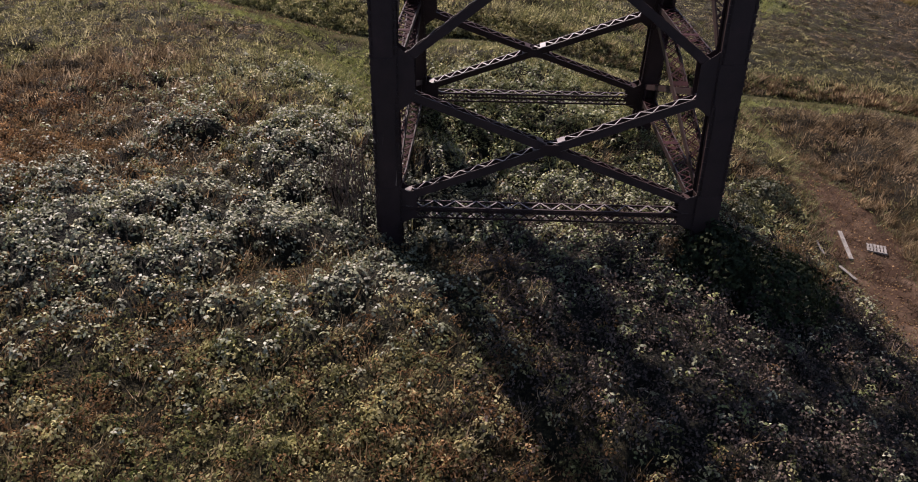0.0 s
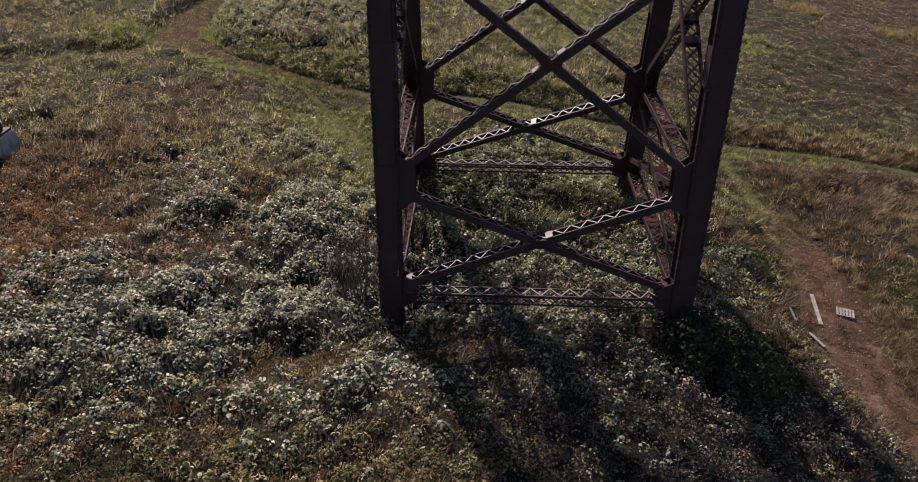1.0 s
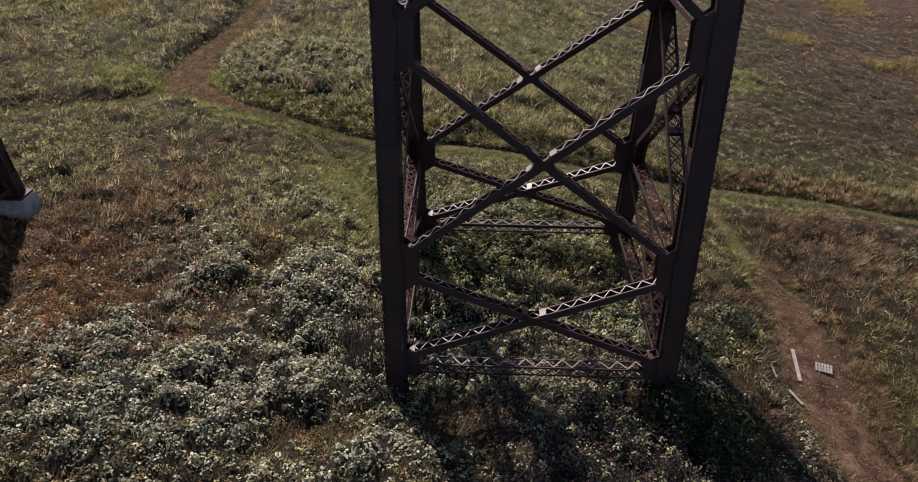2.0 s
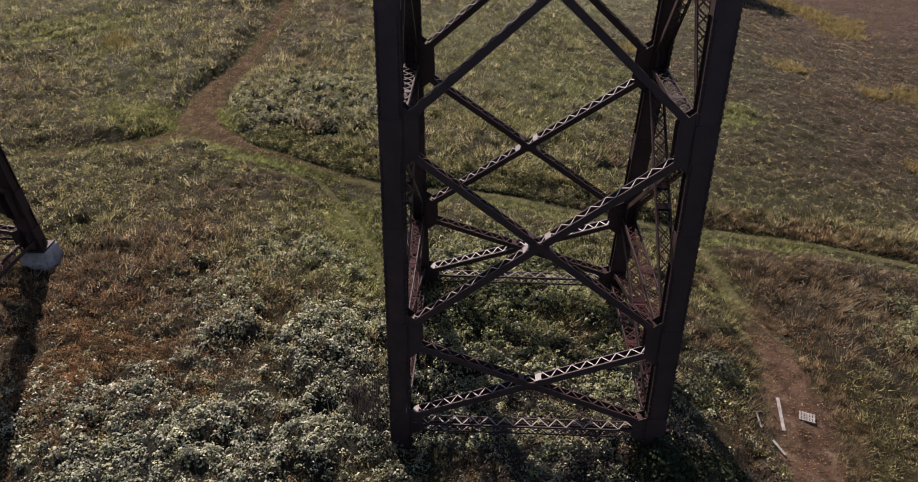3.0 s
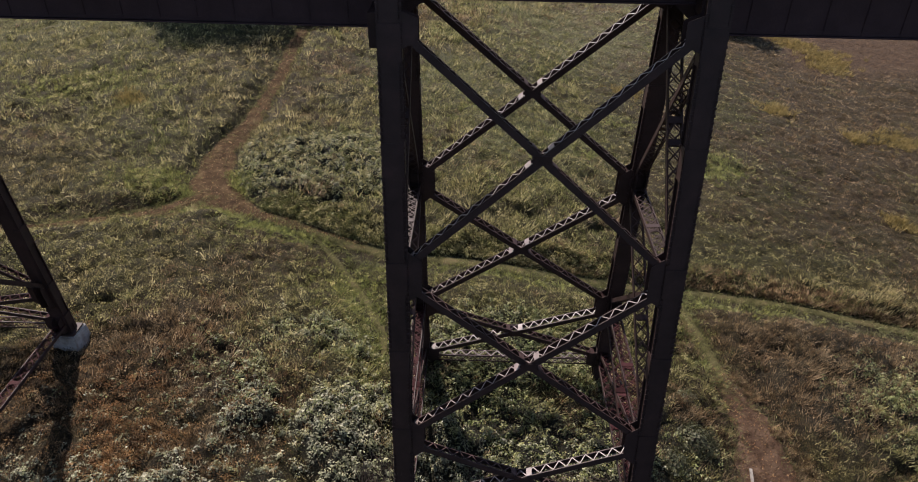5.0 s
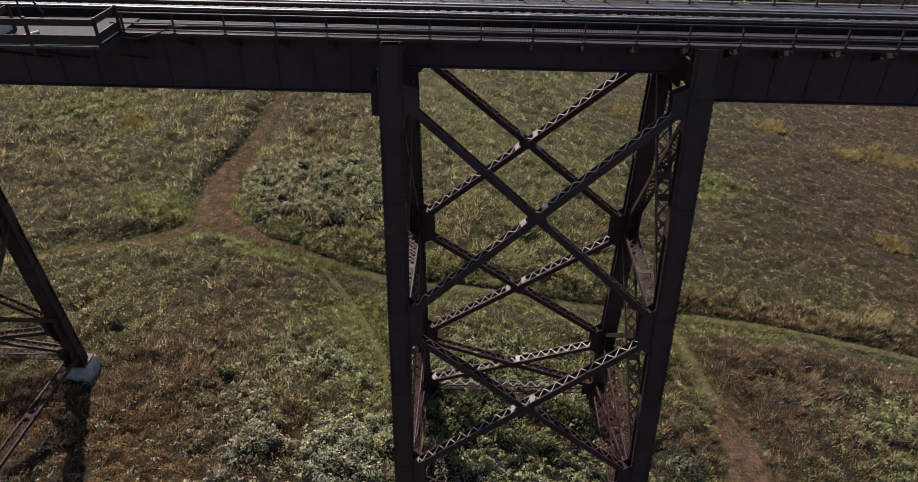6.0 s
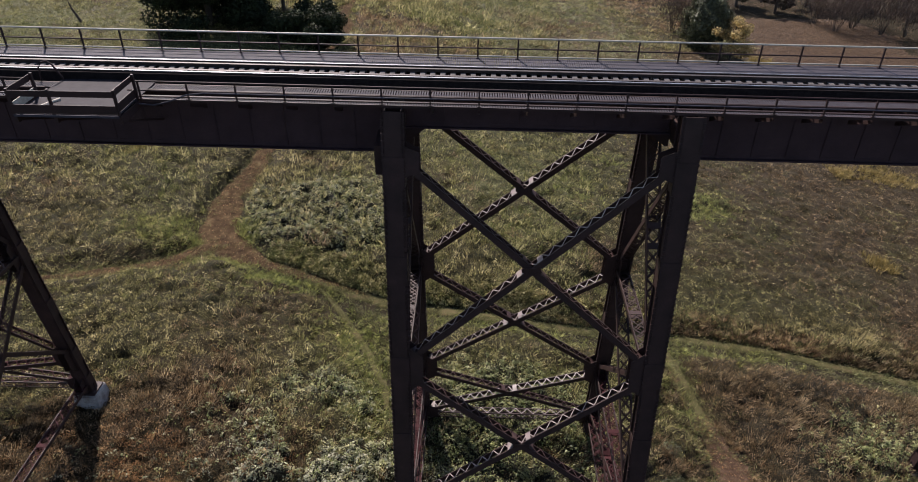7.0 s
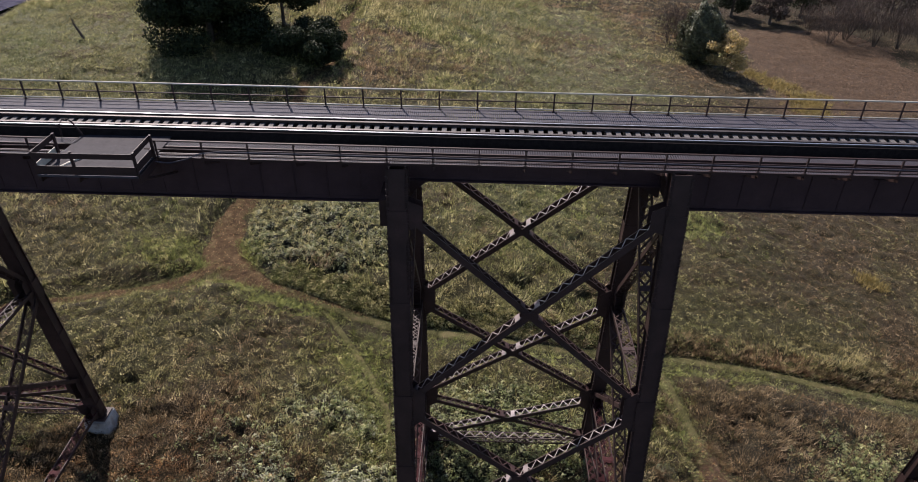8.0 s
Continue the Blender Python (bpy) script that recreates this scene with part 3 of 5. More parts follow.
        h.box(Vector((x, 0, 25.7)) + o, X, Y, Z, 0.6, 2 * leg_y(25.7) - 0.7, 0.9)
        part("cap_beam", h, STEEL, top)
    # seats under the deep girders
    for sy in (-1, 1):
        h = Build()
        h.box(Vector((LEG_L - 0.55, sy * 2.0, 24.72)) + o, X, Y, Z, 0.7, 2.0, 1.4)
        part("bearing_bracket", h, STEEL, top)
    return top


BASE = -1.45
FEET = {(LEG_L, -1): -3.55, (LEG_L, 1): -2.75, (LEG_R, -1): -3.75, (LEG_R, 1): -4.1}
tower(0, BASE, "rust-brown riveted steel trestle tower with laced cross bracing", FEET)
tower(-37.4, 0.7, "rust-brown steel trestle tower standing on pale concrete pedestals")
tower(38.6, -6.2, "rust-brown steel trestle tower on lower ground down the slope")


def pier(x, y, z_top):
    """A tapered concrete pedestal."""
    z0 = h1(x, y) - 0.6
    n = z_top - z0
    b = bmesh.new()
    bmesh.ops.create_cube(b, size=1)
    for v in b.verts:
        w = 0.82 if v.co.z > 0 else 0.82 + 0.09 * n
        v.co = (v.co.x * 2 * w, v.co.y * 2 * w, (v.co.z - 0.5) * n)
    bmesh.ops.bevel(b, geom=b.edges[:], offset=0.06, segments=2, affect='EDGES')
    me = bpy.data.meshes.new("pedestal")
    b.to_mesh(me)
    b.free()
    me.materials.append(CONCRETE)
    ob = new("concrete_pedestal", me)
    ob.location = (x, y, z_top)
    tagged(ob, "pale weathered concrete pedestal under a tower leg", "pedestal", "pedestals of the viaduct")


for xs, base in ((0, BASE), (-37.4, 0.7), (38.6, -6.2)):
    for x in (LEG_L, LEG_R):
        for sy in (-1, 1):
            zb = FEET[x, sy] if xs == 0 else base
            pier(xs + x, sy * leg_y(zb), zb)

# ---------------------------------------------------------------- girders and deck
def deck(x, y=0.0):
    return 27.25 + GRADE * x


def girder(x0, x1, sy, depth):
    n = x1 - x0
    ob = new("plate_girder")
    ob.location = (x0, sy * GY_, 0)
    zt0, zt1 = deck(x0) - 0.2, deck(x1) - 0.2
    d = Vector((n, 0, zt1 - zt0)).normalized()
    u = d.cross(-Y)
    if u.z < 0:
        u = -u
    mid = Vector((n / 2, 0, (zt0 + zt1) / 2))
    b = Build()
    b.box(mid - Z * (depth / 2), d, Y, u, n, 0.03, depth)
    part("web", b, GIRDER, ob)
    for k in (0, 1):
        b = Build()
        zc = -0.03 if k == 0 else -depth + 0.03
        b.box(mid + Z * zc, d, Y, u, n, 0.46, 0.06)
        b.box(mid + Z * (zc + (-0.1 if k == 0 else 0.1)), d, Y, u, n, 0.06, 0.18)
        part("flange", b, GIRDER, ob)
    cnt = max(2, int(n / 1.52))
    for i in range(cnt + 1):
        x = 0.08 + (n - 0.16) * i / cnt
        zt = zt0 + (zt1 - zt0) * x / n
        b = Build()
        b.box((x, 0, zt - depth / 2), X, Y, Z, 0.05, 0.11, depth - 0.12)
        part("stiffener", b, GIRDER, ob)
    tagged(ob, "dark riveted plate girder, " + ("deep, spanning between towers" if depth > 2 else "shallow, over the tower"), "girder", "girders of the viaduct")


for sy in (-1, 1):
    girder(LEG_L + 0.32, LEG_R - 0.32, sy, 1.45)
    girder(-24.4, LEG_L - 0.32, sy, 2.65)
    girder(LEG_R + 0.32, 38.0, sy, 2.65)
    girder(-37.5, -24.7, sy, 1.45)
    girder(-61.0, -37.8, sy, 2.65)
    girder(38.3, 49.0, sy, 1.45)


def floor_beam(x):
    b = Build()
    b.block(-0.15, 0.15, -GY_ + 0.03, GY_ - 0.03, -0.5, 0)
    ob = part("floor_beam", b, STEEL)
    ob.location = (x, 0, deck(x) - 0.35)
    tagged(ob, "dark steel floor beam between the girders", "beam", "floor beams of the viaduct")


for i in range(36):
    floor_beam(-59.5 + 3.05 * i)
X0, X1 = -60.0, 48.0


def along(name, y0, y1, z0, z1, mat, parent, label="", start=None):
    """A long box that follows the deck's grade."""
    b = Build()
    xs = X0 if start is None else start
    za, zb = deck(xs), deck(X1)
    d = Vector((X1 - xs, 0, zb - za)).normalized()
    b.box(((xs + X1) / 2, (y0 + y1) / 2, (za + zb) / 2 + (z0 + z1) / 2), d, Y, -d.cross(Y) if (-d.cross(Y)).z > 0 else d.cross(Y), X1 - xs, y1 - y0, z1 - z0)
    return part(name, b, mat, parent, label)


TC = 0.0                                # middle of the track
track = tagged(new("railway_track"), "single railway track on weathered ties with dark kick boards", "railway track")
for k in (-1, 1):
    y = TC + k * 0.755
    r = along("rail", y - 0.07, y + 0.07, 0.33, 0.35, RAIL, track)
    along("rail_web", y - 0.012, y + 0.012, 0.35, 0.46, RAIL, r)
    along("rail_head", y - 0.036, y + 0.036, 0.46, 0.50, SHINE, r, "polished bright rail head")
    g = along("guard_rail", y - k * 0.31 - 0.09, y - k * 0.31 + 0.09, 0.33, 0.35, RAIL, track)
    along("rail_web", y - k * 0.31 - 0.075, y - k * 0.31 + 0.075, 0.35, 0.47, RAIL, g)
    along("kick_board", TC + k * 0.985 - 0.03, TC + k * 0.985 + 0.03, -0.16, 0.44, TIE, track, "dark creosoted kick board")
tb = Build()
tb.block(-0.115, 0.115, -0.95, 0.95, -0.27, 0)
tie_mesh = tb.mesh("tie", OLDTIE)
pb = Build()
pb.block(-0.10, 0.10, -0.12, 0.12, 0.0, 0.014)
plate_mesh = pb.mesh("tie_plate", GALV)
rng = random.Random(4)
for i in range(int((X1 - X0) / 0.46)):
    x = X0 + 0.2 + 0.46 * i
    t = part("tie", tie_mesh, None, track)
    t.location = (x, TC + rng.uniform(-0.06, 0.06), deck(x, TC) + 0.325 + rng.uniform(-0.012, 0.006))
    q = part("tie_plate", plate_mesh, None, track)
    q.location = (x, TC - 0.32, deck(x, TC) + 0.328)
    t.rotation_euler = (0, 0, rng.uniform(-0.015, 0.015))


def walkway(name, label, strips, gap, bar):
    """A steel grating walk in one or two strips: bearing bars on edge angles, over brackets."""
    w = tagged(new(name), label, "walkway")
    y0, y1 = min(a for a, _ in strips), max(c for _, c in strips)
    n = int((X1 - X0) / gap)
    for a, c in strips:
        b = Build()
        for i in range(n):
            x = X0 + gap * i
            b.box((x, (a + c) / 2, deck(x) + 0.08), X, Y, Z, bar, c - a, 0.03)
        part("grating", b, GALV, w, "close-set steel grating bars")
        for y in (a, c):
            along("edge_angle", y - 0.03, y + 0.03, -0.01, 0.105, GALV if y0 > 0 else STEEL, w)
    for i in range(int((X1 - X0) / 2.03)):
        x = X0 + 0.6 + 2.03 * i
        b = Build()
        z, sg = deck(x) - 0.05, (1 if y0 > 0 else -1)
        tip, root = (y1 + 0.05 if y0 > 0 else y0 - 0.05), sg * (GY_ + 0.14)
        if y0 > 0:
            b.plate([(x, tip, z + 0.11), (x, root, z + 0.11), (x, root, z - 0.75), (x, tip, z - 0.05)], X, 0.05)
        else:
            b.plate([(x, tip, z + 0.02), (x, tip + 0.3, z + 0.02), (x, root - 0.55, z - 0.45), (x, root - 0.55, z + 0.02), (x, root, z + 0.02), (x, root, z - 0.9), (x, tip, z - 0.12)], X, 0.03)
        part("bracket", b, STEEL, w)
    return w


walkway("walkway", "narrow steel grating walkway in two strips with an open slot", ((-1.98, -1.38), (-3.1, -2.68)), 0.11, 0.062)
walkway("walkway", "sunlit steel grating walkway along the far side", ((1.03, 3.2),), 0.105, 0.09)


def railing(y, name, mat, gap, x_from, x_to, tall=1.07):
    r = tagged(new(name), "steel pipe railing with two rails, " + ("rust-brown" if y < 0 else "thin and sunlit") + ", along the walkway", "railing")
    i = 0
    x = x_from
    while x <= x_to:
        z = deck(x, y) + 0.05
        b = Build()
        b.box((x, y, z + tall / 2), X, Y, Z, 0.07, 0.07, tall)
        b.box((x, y - 0.02, z + 0.04), X, Y, Z, 0.16, 0.14, 0.08)
        part("post", b, mat, r)
        x += gap
    for h, w in ((tall, 0.075 if y > 0 else 0.06), (tall * 0.52, 0.06), (0.16, 0.06)):
        b = Build()
        b.tube([(x_from - 0.5, y, deck(x_from, y) + 0.05 + h), (x_to + 0.3, y, deck(x_to, y) + 0.05 + h)], w * 0.6, 8)
        # top and bottom rails of the far railing are coloured pale as if sunlit
        part("rail_pipe", b, PALE_SUNLIT if y > 0 and h != tall * 0.52 else mat, r, "rail with sunlight put into its pale colour" if y > 0 and h != tall * 0.52 else "")
    return r


BAY0, BAY1, BAYY = -15.05, -10.8, -4.95
railing(-3.06, "railing", STEEL, 2.03, BAY1 + 0.1, X1 - 1, 0.82)
railing(-3.06, "railing", STEEL, 2.03, X0 + 1, BAY0 - 0.5, 0.82)
railing(3.15, "railing", STEEL, 1.95, X0 + 1, X1 - 1, 1.05)

# refuge bay beside the track
bay = tagged(new("refuge_bay"), "small railed steel refuge platform with a grey plate floor", "platform")
zb = deck(-13) + 0.06
b = Build()
b.block(BAY0, BAY1, BAYY + 0.03, -1.06, zb + 0.042, zb + 0.07)
part("floor", b, DECKING, bay, "grey platform floor plates")
b = Build()
b.block(BAY0, BAY1, BAYY - 0.03, BAYY + 0.02, zb - 0.06, zb + 0.04)
part("floor_edge", b, GALV, bay, "pale galvanised edge angle")
for x in (BAY0, (BAY0 + BAY1) / 2 - 0.5, BAY1):
    b = Build()
    b.block(x - 0.06, x + 0.06, BAYY + 0.05, -3.15, zb - 0.35, zb - 0.002)
    b.bar((x, BAYY + 0.1, zb - 0.2), (x, -1.4, zb - 1.6), X, 0.1, 0.1)
    part("bracket", b, STEEL, bay)
    for y in ((BAYY + 0.05,) if x not in (BAY0, BAY1) else (BAYY + 0.05, -3.15)):
        b = Build()
        b.block(x - 0.05, x + 0.05, y - 0.05, y + 0.05, zb + 0.042, zb + 1.1)
        part("post", b, STEEL, bay)
for h0, h1_ in ((0.10, 0.46), (0.80, 1.05)):
    b = Build()
    b.block(BAY0, BAY1, BAYY - 0.03, BAYY - 0.003, zb + h0, zb + h1_)
    part("rail_bar", b, STEEL, bay)
    for x in (BAY0, BAY1):
        b = Build()
        b.block(x - 0.085, x - 0.055, BAYY + 0.1, -3.1, zb + h0, zb + h1_)
        # this one bar catches sun: the light is put into its pale colour
        pale = x == BAY0 and h0 < 0.5
        part("rail_bar", b, PALE_SUNLIT if pale else STEEL, bay, "lower side bar coloured pale as if sunlit" if pale else "")
b = Build()
b.tube([(-15.95, -1.2, 27.2), (-15.9, -1.2, 28.05), (-15.68, -1.2, 28.29), (-15.47, -1.2, 28.34), (-15.27, -1.2, 28.2), (-14.95, -1.2, 27.6), (-14.9, -1.2, 27.2)], 0.04, 8)
tagged(part("grab_hoop", b, STEEL), "bent pipe hoop standing beside the refuge platform", "handrail")
b = Build()
b.tube([(-14.62, -4.6, deck(-14.6) + 0.05), (-14.2, -3.9, deck(-14.2) + 0.12), (-13.9, -3.5, deck(-13.9) + 0.16)], 0.075, 10)
tagged(part("pipe_offcut", b, PALE_SUNLIT), "short pale pipe lying on the platform", "pipe")
b = Build()
pts = [(x, y, deck(x) + z) for x, y, z in ((-10.8, -3.3, -0.02), (-10.1, -3.3, -0.08), (-9.4, -3.26, 0.1), (-8.7, -3.18, 0.36), (-8.0, -3.13, 0.43), (-2, -3.13, 0.43), (6, -3.13, 0.43), (14, -3.13, 0.43), (30, -3.13, 0.43))]
b.tube(pts, 0.035, 8)
tagged(part("conduit", b, GALV), "grey conduit pipe bending up along the railing", "conduit")

# ---------------------------------------------------------------- plants
rs = np.random.RandomState(11)


def unit(v):
    return v / np.maximum(np.linalg.norm(v, axis=1)[:, None], 1e-6)


def leaves(centre, normal, size, fold=0.25):
    """Pointed leaves: a diamond of four corners each, round a random axis in the plane across normal."""
    n = len(centre)
    a = unit(np.cross(normal, rs.normal(size=(n, 3))))
    b = np.cross(normal, a)
    s = size[:, None]
    lift = normal * s * fold
    return np.stack([centre - a * s * 0.5, centre + b * s * 0.32 + lift * 0.5, centre + a * s * 0.5 - lift * 0.3, centre - b * s * 0.32 + lift * 0.5], 1).reshape(-1, 3)


def blob(x, y, cx, cy, rx, ry):
    return np.exp(-(((x - cx) / rx) ** 2 + ((y - cy) / ry) ** 2) ** 2)


def bramble(x, y):
    """How much of the low shrubs grows at a place, 0 to 1."""
    m = np.maximum.reduce([
        blob(x, y, -7, -5.2, 13.5, 10.5), blob(x, y, 7, -4, 11, 8.5) * 0.44, blob(x, y, 14, -12, 10, 8) * 0.2,
        blob(x, y, -13, 33.8, 9.8, 6.6) * 1.25, blob(x, y, 38.5, 6.5, 7, 5.5) * 0.55, blob(x, y, 5, 7, 8, 5) * 0.6,
        blob(x, y, -7, 5, 9, 5) * 0.6, blob(x, y, -22, -9, 10, 6) * 0.45])
    m = m * (1 - 0.85 * blob(x, y, -18, -0.5, 5.5, 4.5)) * (1 - 0.6 * blob(x, y, 1.8, -7.5, 2.2, 2.0))
    return np.clip(m * 1.3 * step((fnoise(x, y, 4.5, 41) - 0.17) / 0.36), 0, 1)


def canopy(x, y):
    """Height of the bramble mounds."""
    big, _ = mounds(x, y, 2.7, 141)
    small, _ = mounds(x, y, 0.95, 151)
    return (0.55 + 0.75 * big * (0.6 + 0.8 * vnoise(x, y, 7, 9)) + (0.45 + 0.5 * step((y - 24) / 2)) * small) * np.sqrt(bramble(x, y))


GT = LINES["grass_track"][0]


def sward(x, y):
    """How tall the meadow stands at a place, 0 to 1: low on the near verge of the track, high behind it."""
    gap = track_gap(x, y)
    beyond = y - np.interp(x, GT[:, 0], GT[:, 1])
    verge = np.where((beyond < 0) & (x > -18), step((-beyond - 0.8) / 4.5), 1.0)
    tall = np.clip(gap / 0.5, 0.05, 1) * (0.18 + 0.82 * verge)
    return np.where((beyond > 0) & (beyond < 14) & (x > -18), np.minimum(tall, 1) * 1.25, tall)


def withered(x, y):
    """Where the dark withered weeds of the bank stand, with tower shade put into the same darkening, 0 to 1."""
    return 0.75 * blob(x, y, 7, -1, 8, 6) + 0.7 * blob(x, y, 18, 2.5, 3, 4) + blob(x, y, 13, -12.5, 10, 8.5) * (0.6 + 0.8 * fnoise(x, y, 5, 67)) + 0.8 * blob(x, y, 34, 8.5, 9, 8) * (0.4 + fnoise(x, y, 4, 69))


def brownness(x, y):
    b = 0.20 + 1.5 * (fnoise(x, y, 13, 81) - 0.5) + 0.8 * (fnoise(x, y, 5, 83) - 0.5) + 0.35 * step((x - 30) / 30) * step((y - 30) / 40)
    b += 0.6 * blob(x, y, 33, 11, 13, 7) + 0.8 * blob(x, y, -22, 1, 10, 8) + 0.4 * blob(x, y, -18, -0.5, 5.5, 5) + 0.4 * blob(x, y, 18, -9, 12, 9) + 0.3 * blob(x, y, -16, 52, 7, 14) + 0.5 * blob(x, y, -12, 92, 8, 14)
    b += 0.30 * step((x - 14) / 10) * step((y - 19) / 6)
    b -= 0.35 * blob(x, y, -5, 13, 9, 10) + 0.25 * blob(x, y, 2, 45, 16, 16)
    b -= 0.5 * blob(x, y, 32, 45, 3, 3.5) + 0.4 * blob(x, y, 20, 60, 6, 5) + 0.35 * blob(x, y, -45, 70, 22, 18)
    return np.clip(b, 0.03, 0.97)


def pasture(x, y):
    """Where the far slopes are grazed short, 0 to 1."""
    return np.clip(-0.8 * blob(x, y, -9, 92, 12, 17) + blob(x, y, -62, 92, 34, 32) + 0.8 * blob(x, y, 14, 112, 26, 40) * (0.4 + fnoise(x, y, 12, 87)) + 0.6 * blob(x, y, -2, 62, 10, 7) + 0.5 * blob(x, y, 8, 44, 12, 14) * (0.4 + fnoise(x, y, 6, 89)), 0, 1)


def mown(x, y):
    """A mown brown field on the far lower slope, 0 to 1."""
    return step((x - 56 - 0.1 * (y - 100)) / 8) * step((y - 84) / 14)


def growth_field(x, y):
    """Height of the matted growth over the soil: clumps in the meadow, higher mounds of bramble."""
    big, _ = mounds(x, y, 3.4, 181)
    mid, _ = mounds(x, y, 1.5, 171)
    small, _ = mounds(x, y, 0.95, 151)
    m = (1.0 * big * (0.2 + 1.5 * fnoise(x, y, 9, 73)) + (0.35 + 0.45 * step((y - 28) / 10)) * mid + 0.80 * small) * np.clip(sward(x, y), 0, 1.2)
    turf = np.clip(mown(x, y) + 0.8 * pasture(x, y), 0, 1)
    m = m * (1 - 0.4 * turf) * (0.5 + 0.5 * step((y + 6) / 12)) * (1 - 0.55 * step((x - 16) / 14) * step((y - 20) / 6)) * (1 + 0.9 * blob(x, y, 32, 9, 9, 7))
    m = 1.4 * np.tanh(m * (1 + 0.8 * blob(x, y, 13, -12, 10, 9.5)) / 1.4)
    rim = step((x + 86) / 4) * step((98 - x) / 6) * step((148 - y) / 6) * step((y + 40) / 3)
    return (np.maximum(m, canopy(x, y)) + 0.12 * turf) * np.clip((track_gap(x, y) - 0.2) / (0.6 + 3.2 * vnoise(x, y, 5, 57) ** 2), 0, 1) * rim - 0.05


GX0, GY0 = -88.0, -40.4
GS, GNX, GNY = 0.45, 420, 424
gx_, gy_ = np.meshgrid(GX0 + GS * np.arange(GNX), GY0 + GS * np.arange(GNY))
GROWTH = growth_field(gx_.ravel(), gy_.ravel()).reshape(gx_.shape)


def grown(x, y):
    """The growth's height at a place."""
    u, v = np.clip((x - GX0) / GS, 0, GNX - 1.01), np.clip((y - GY0) / GS, 0, GNY - 1.01)
    i, j = u.astype(int), v.astype(int)
    u, v = u - i, v - j
    g = (GROWTH[j, i] * (1 - u) + GROWTH[j, i + 1] * u) * (1 - v) + (GROWTH[j + 1, i] * (1 - u) + GROWTH[j + 1, i + 1] * u) * v
    return np.maximum(g, 0)


def matted_growth():
    """The dense lower layer of stems and leaves, which the single plants stand up from."""
    me = bpy.data.meshes.new("undergrowth")
    ax = spaced(-87, 100, -42, 48, 0.33, 1.012)
    ay = spaced(-40, 149, -24, 46, 0.32, 1.011)
    ux, uy = np.meshgrid(ax[(ax > -88) & (ax < 100.6)], ay[(ay > -40.3) & (ay < 149.5)])
    k = np.arange(ux.size).reshape(ux.shape)
    quads = np.stack([k[:-1, :-1], k[:-1, 1:], k[1:, 1:], k[1:, :-1]], -1).reshape(-1, 4)
    rise = growth_field(ux.ravel(), uy.ravel()).reshape(ux.shape)
    me.vertices.add(ux.size)
    me.vertices.foreach_set("co", np.stack([ux, uy, height(ux, uy) + rise], -1).astype(np.float32).ravel())
    me.loops.add(quads.size)
    me.loops.foreach_set("vertex_index", quads.astype(np.int32).ravel())
    me.polygons.add(len(quads))
    me.polygons.foreach_set("loop_start", np.arange(0, quads.size, 4, dtype=np.int32))
    me.update(calc_edges=True)
    me.shade_smooth()
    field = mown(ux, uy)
    # shrub carries painted shade under brambles and tower, besides the withered weeds
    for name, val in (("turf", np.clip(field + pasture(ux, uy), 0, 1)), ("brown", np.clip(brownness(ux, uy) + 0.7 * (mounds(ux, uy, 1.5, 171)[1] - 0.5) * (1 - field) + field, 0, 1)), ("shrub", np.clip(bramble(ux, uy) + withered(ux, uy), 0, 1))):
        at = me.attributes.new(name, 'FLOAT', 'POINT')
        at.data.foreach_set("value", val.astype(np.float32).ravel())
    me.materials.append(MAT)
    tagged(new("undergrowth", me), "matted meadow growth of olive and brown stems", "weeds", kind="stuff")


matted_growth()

# bramble over the mounds: sprigs of a dozen leaves, with dark hollows between them
N = 115000
x, y = rs.uniform(-34, 48, N), rs.uniform(-21, 42, N)
top, sub = grown(x, y), mounds(x, y, 0.95, 151)[0]
keep = (rs.uniform(size=N) < 1.2 * bramble(x, y) * (np.where(y > -2, 0.2, -0.08) + 1.25 * sub) * (0.5 + 0.5 * step((y + 15) / 6))) & (track_gap(x, y) > 0.5)
x, y, top, sub = x[keep], y[keep], top[keep], sub[keep]
PER = 12
k = np.repeat(np.arange(len(x)), PER)
n = len(k)
w, rr = rs.uniform(0, 2 * np.pi, n), np.sqrt(rs.uniform(size=n))
spread = rs.uniform(0.18, 0.36, len(x))[k]
sprig = top - 0.12 + 0.45 * rs.uniform(size=len(x)) ** 2
c = np.stack([x[k] + rr * np.cos(w) * spread, y[k] + rr * np.sin(w) * spread, height(x, y)[k] + sprig[k] + spread * (0.9 - 1.1 * rr ** 2) + rs.normal(0, 0.02, n)], 1)
nor = unit(np.stack([0.75 * rr * np.cos(w), 0.75 * rr * np.sin(w), np.full(n, 0.8)], 1) + rs.normal(0, 0.2, (n, 3)))
pick = rs.uniform(size=len(x))
straw = ((y > 24) & (pick < 0.6))[k]
green = (((pick < 0.85 * step((y + 2) / 7) + 0.5 * step((x - 1) / 4)) & (y < 24)) | (x > 25) | ((y > 24) & (pick > 0.8)))[k]
silver = ~green & ~straw
size = rs.uniform(0.09, 0.18, n)
tagged(new("bramble_thicket", soup("bramble_thicket", leaves(c[silver], nor[silver], size[silver]), 4, LEAF, k[silver])), "low dense bramble thicket with silvery green leaves", "shrubs", kind="stuff")
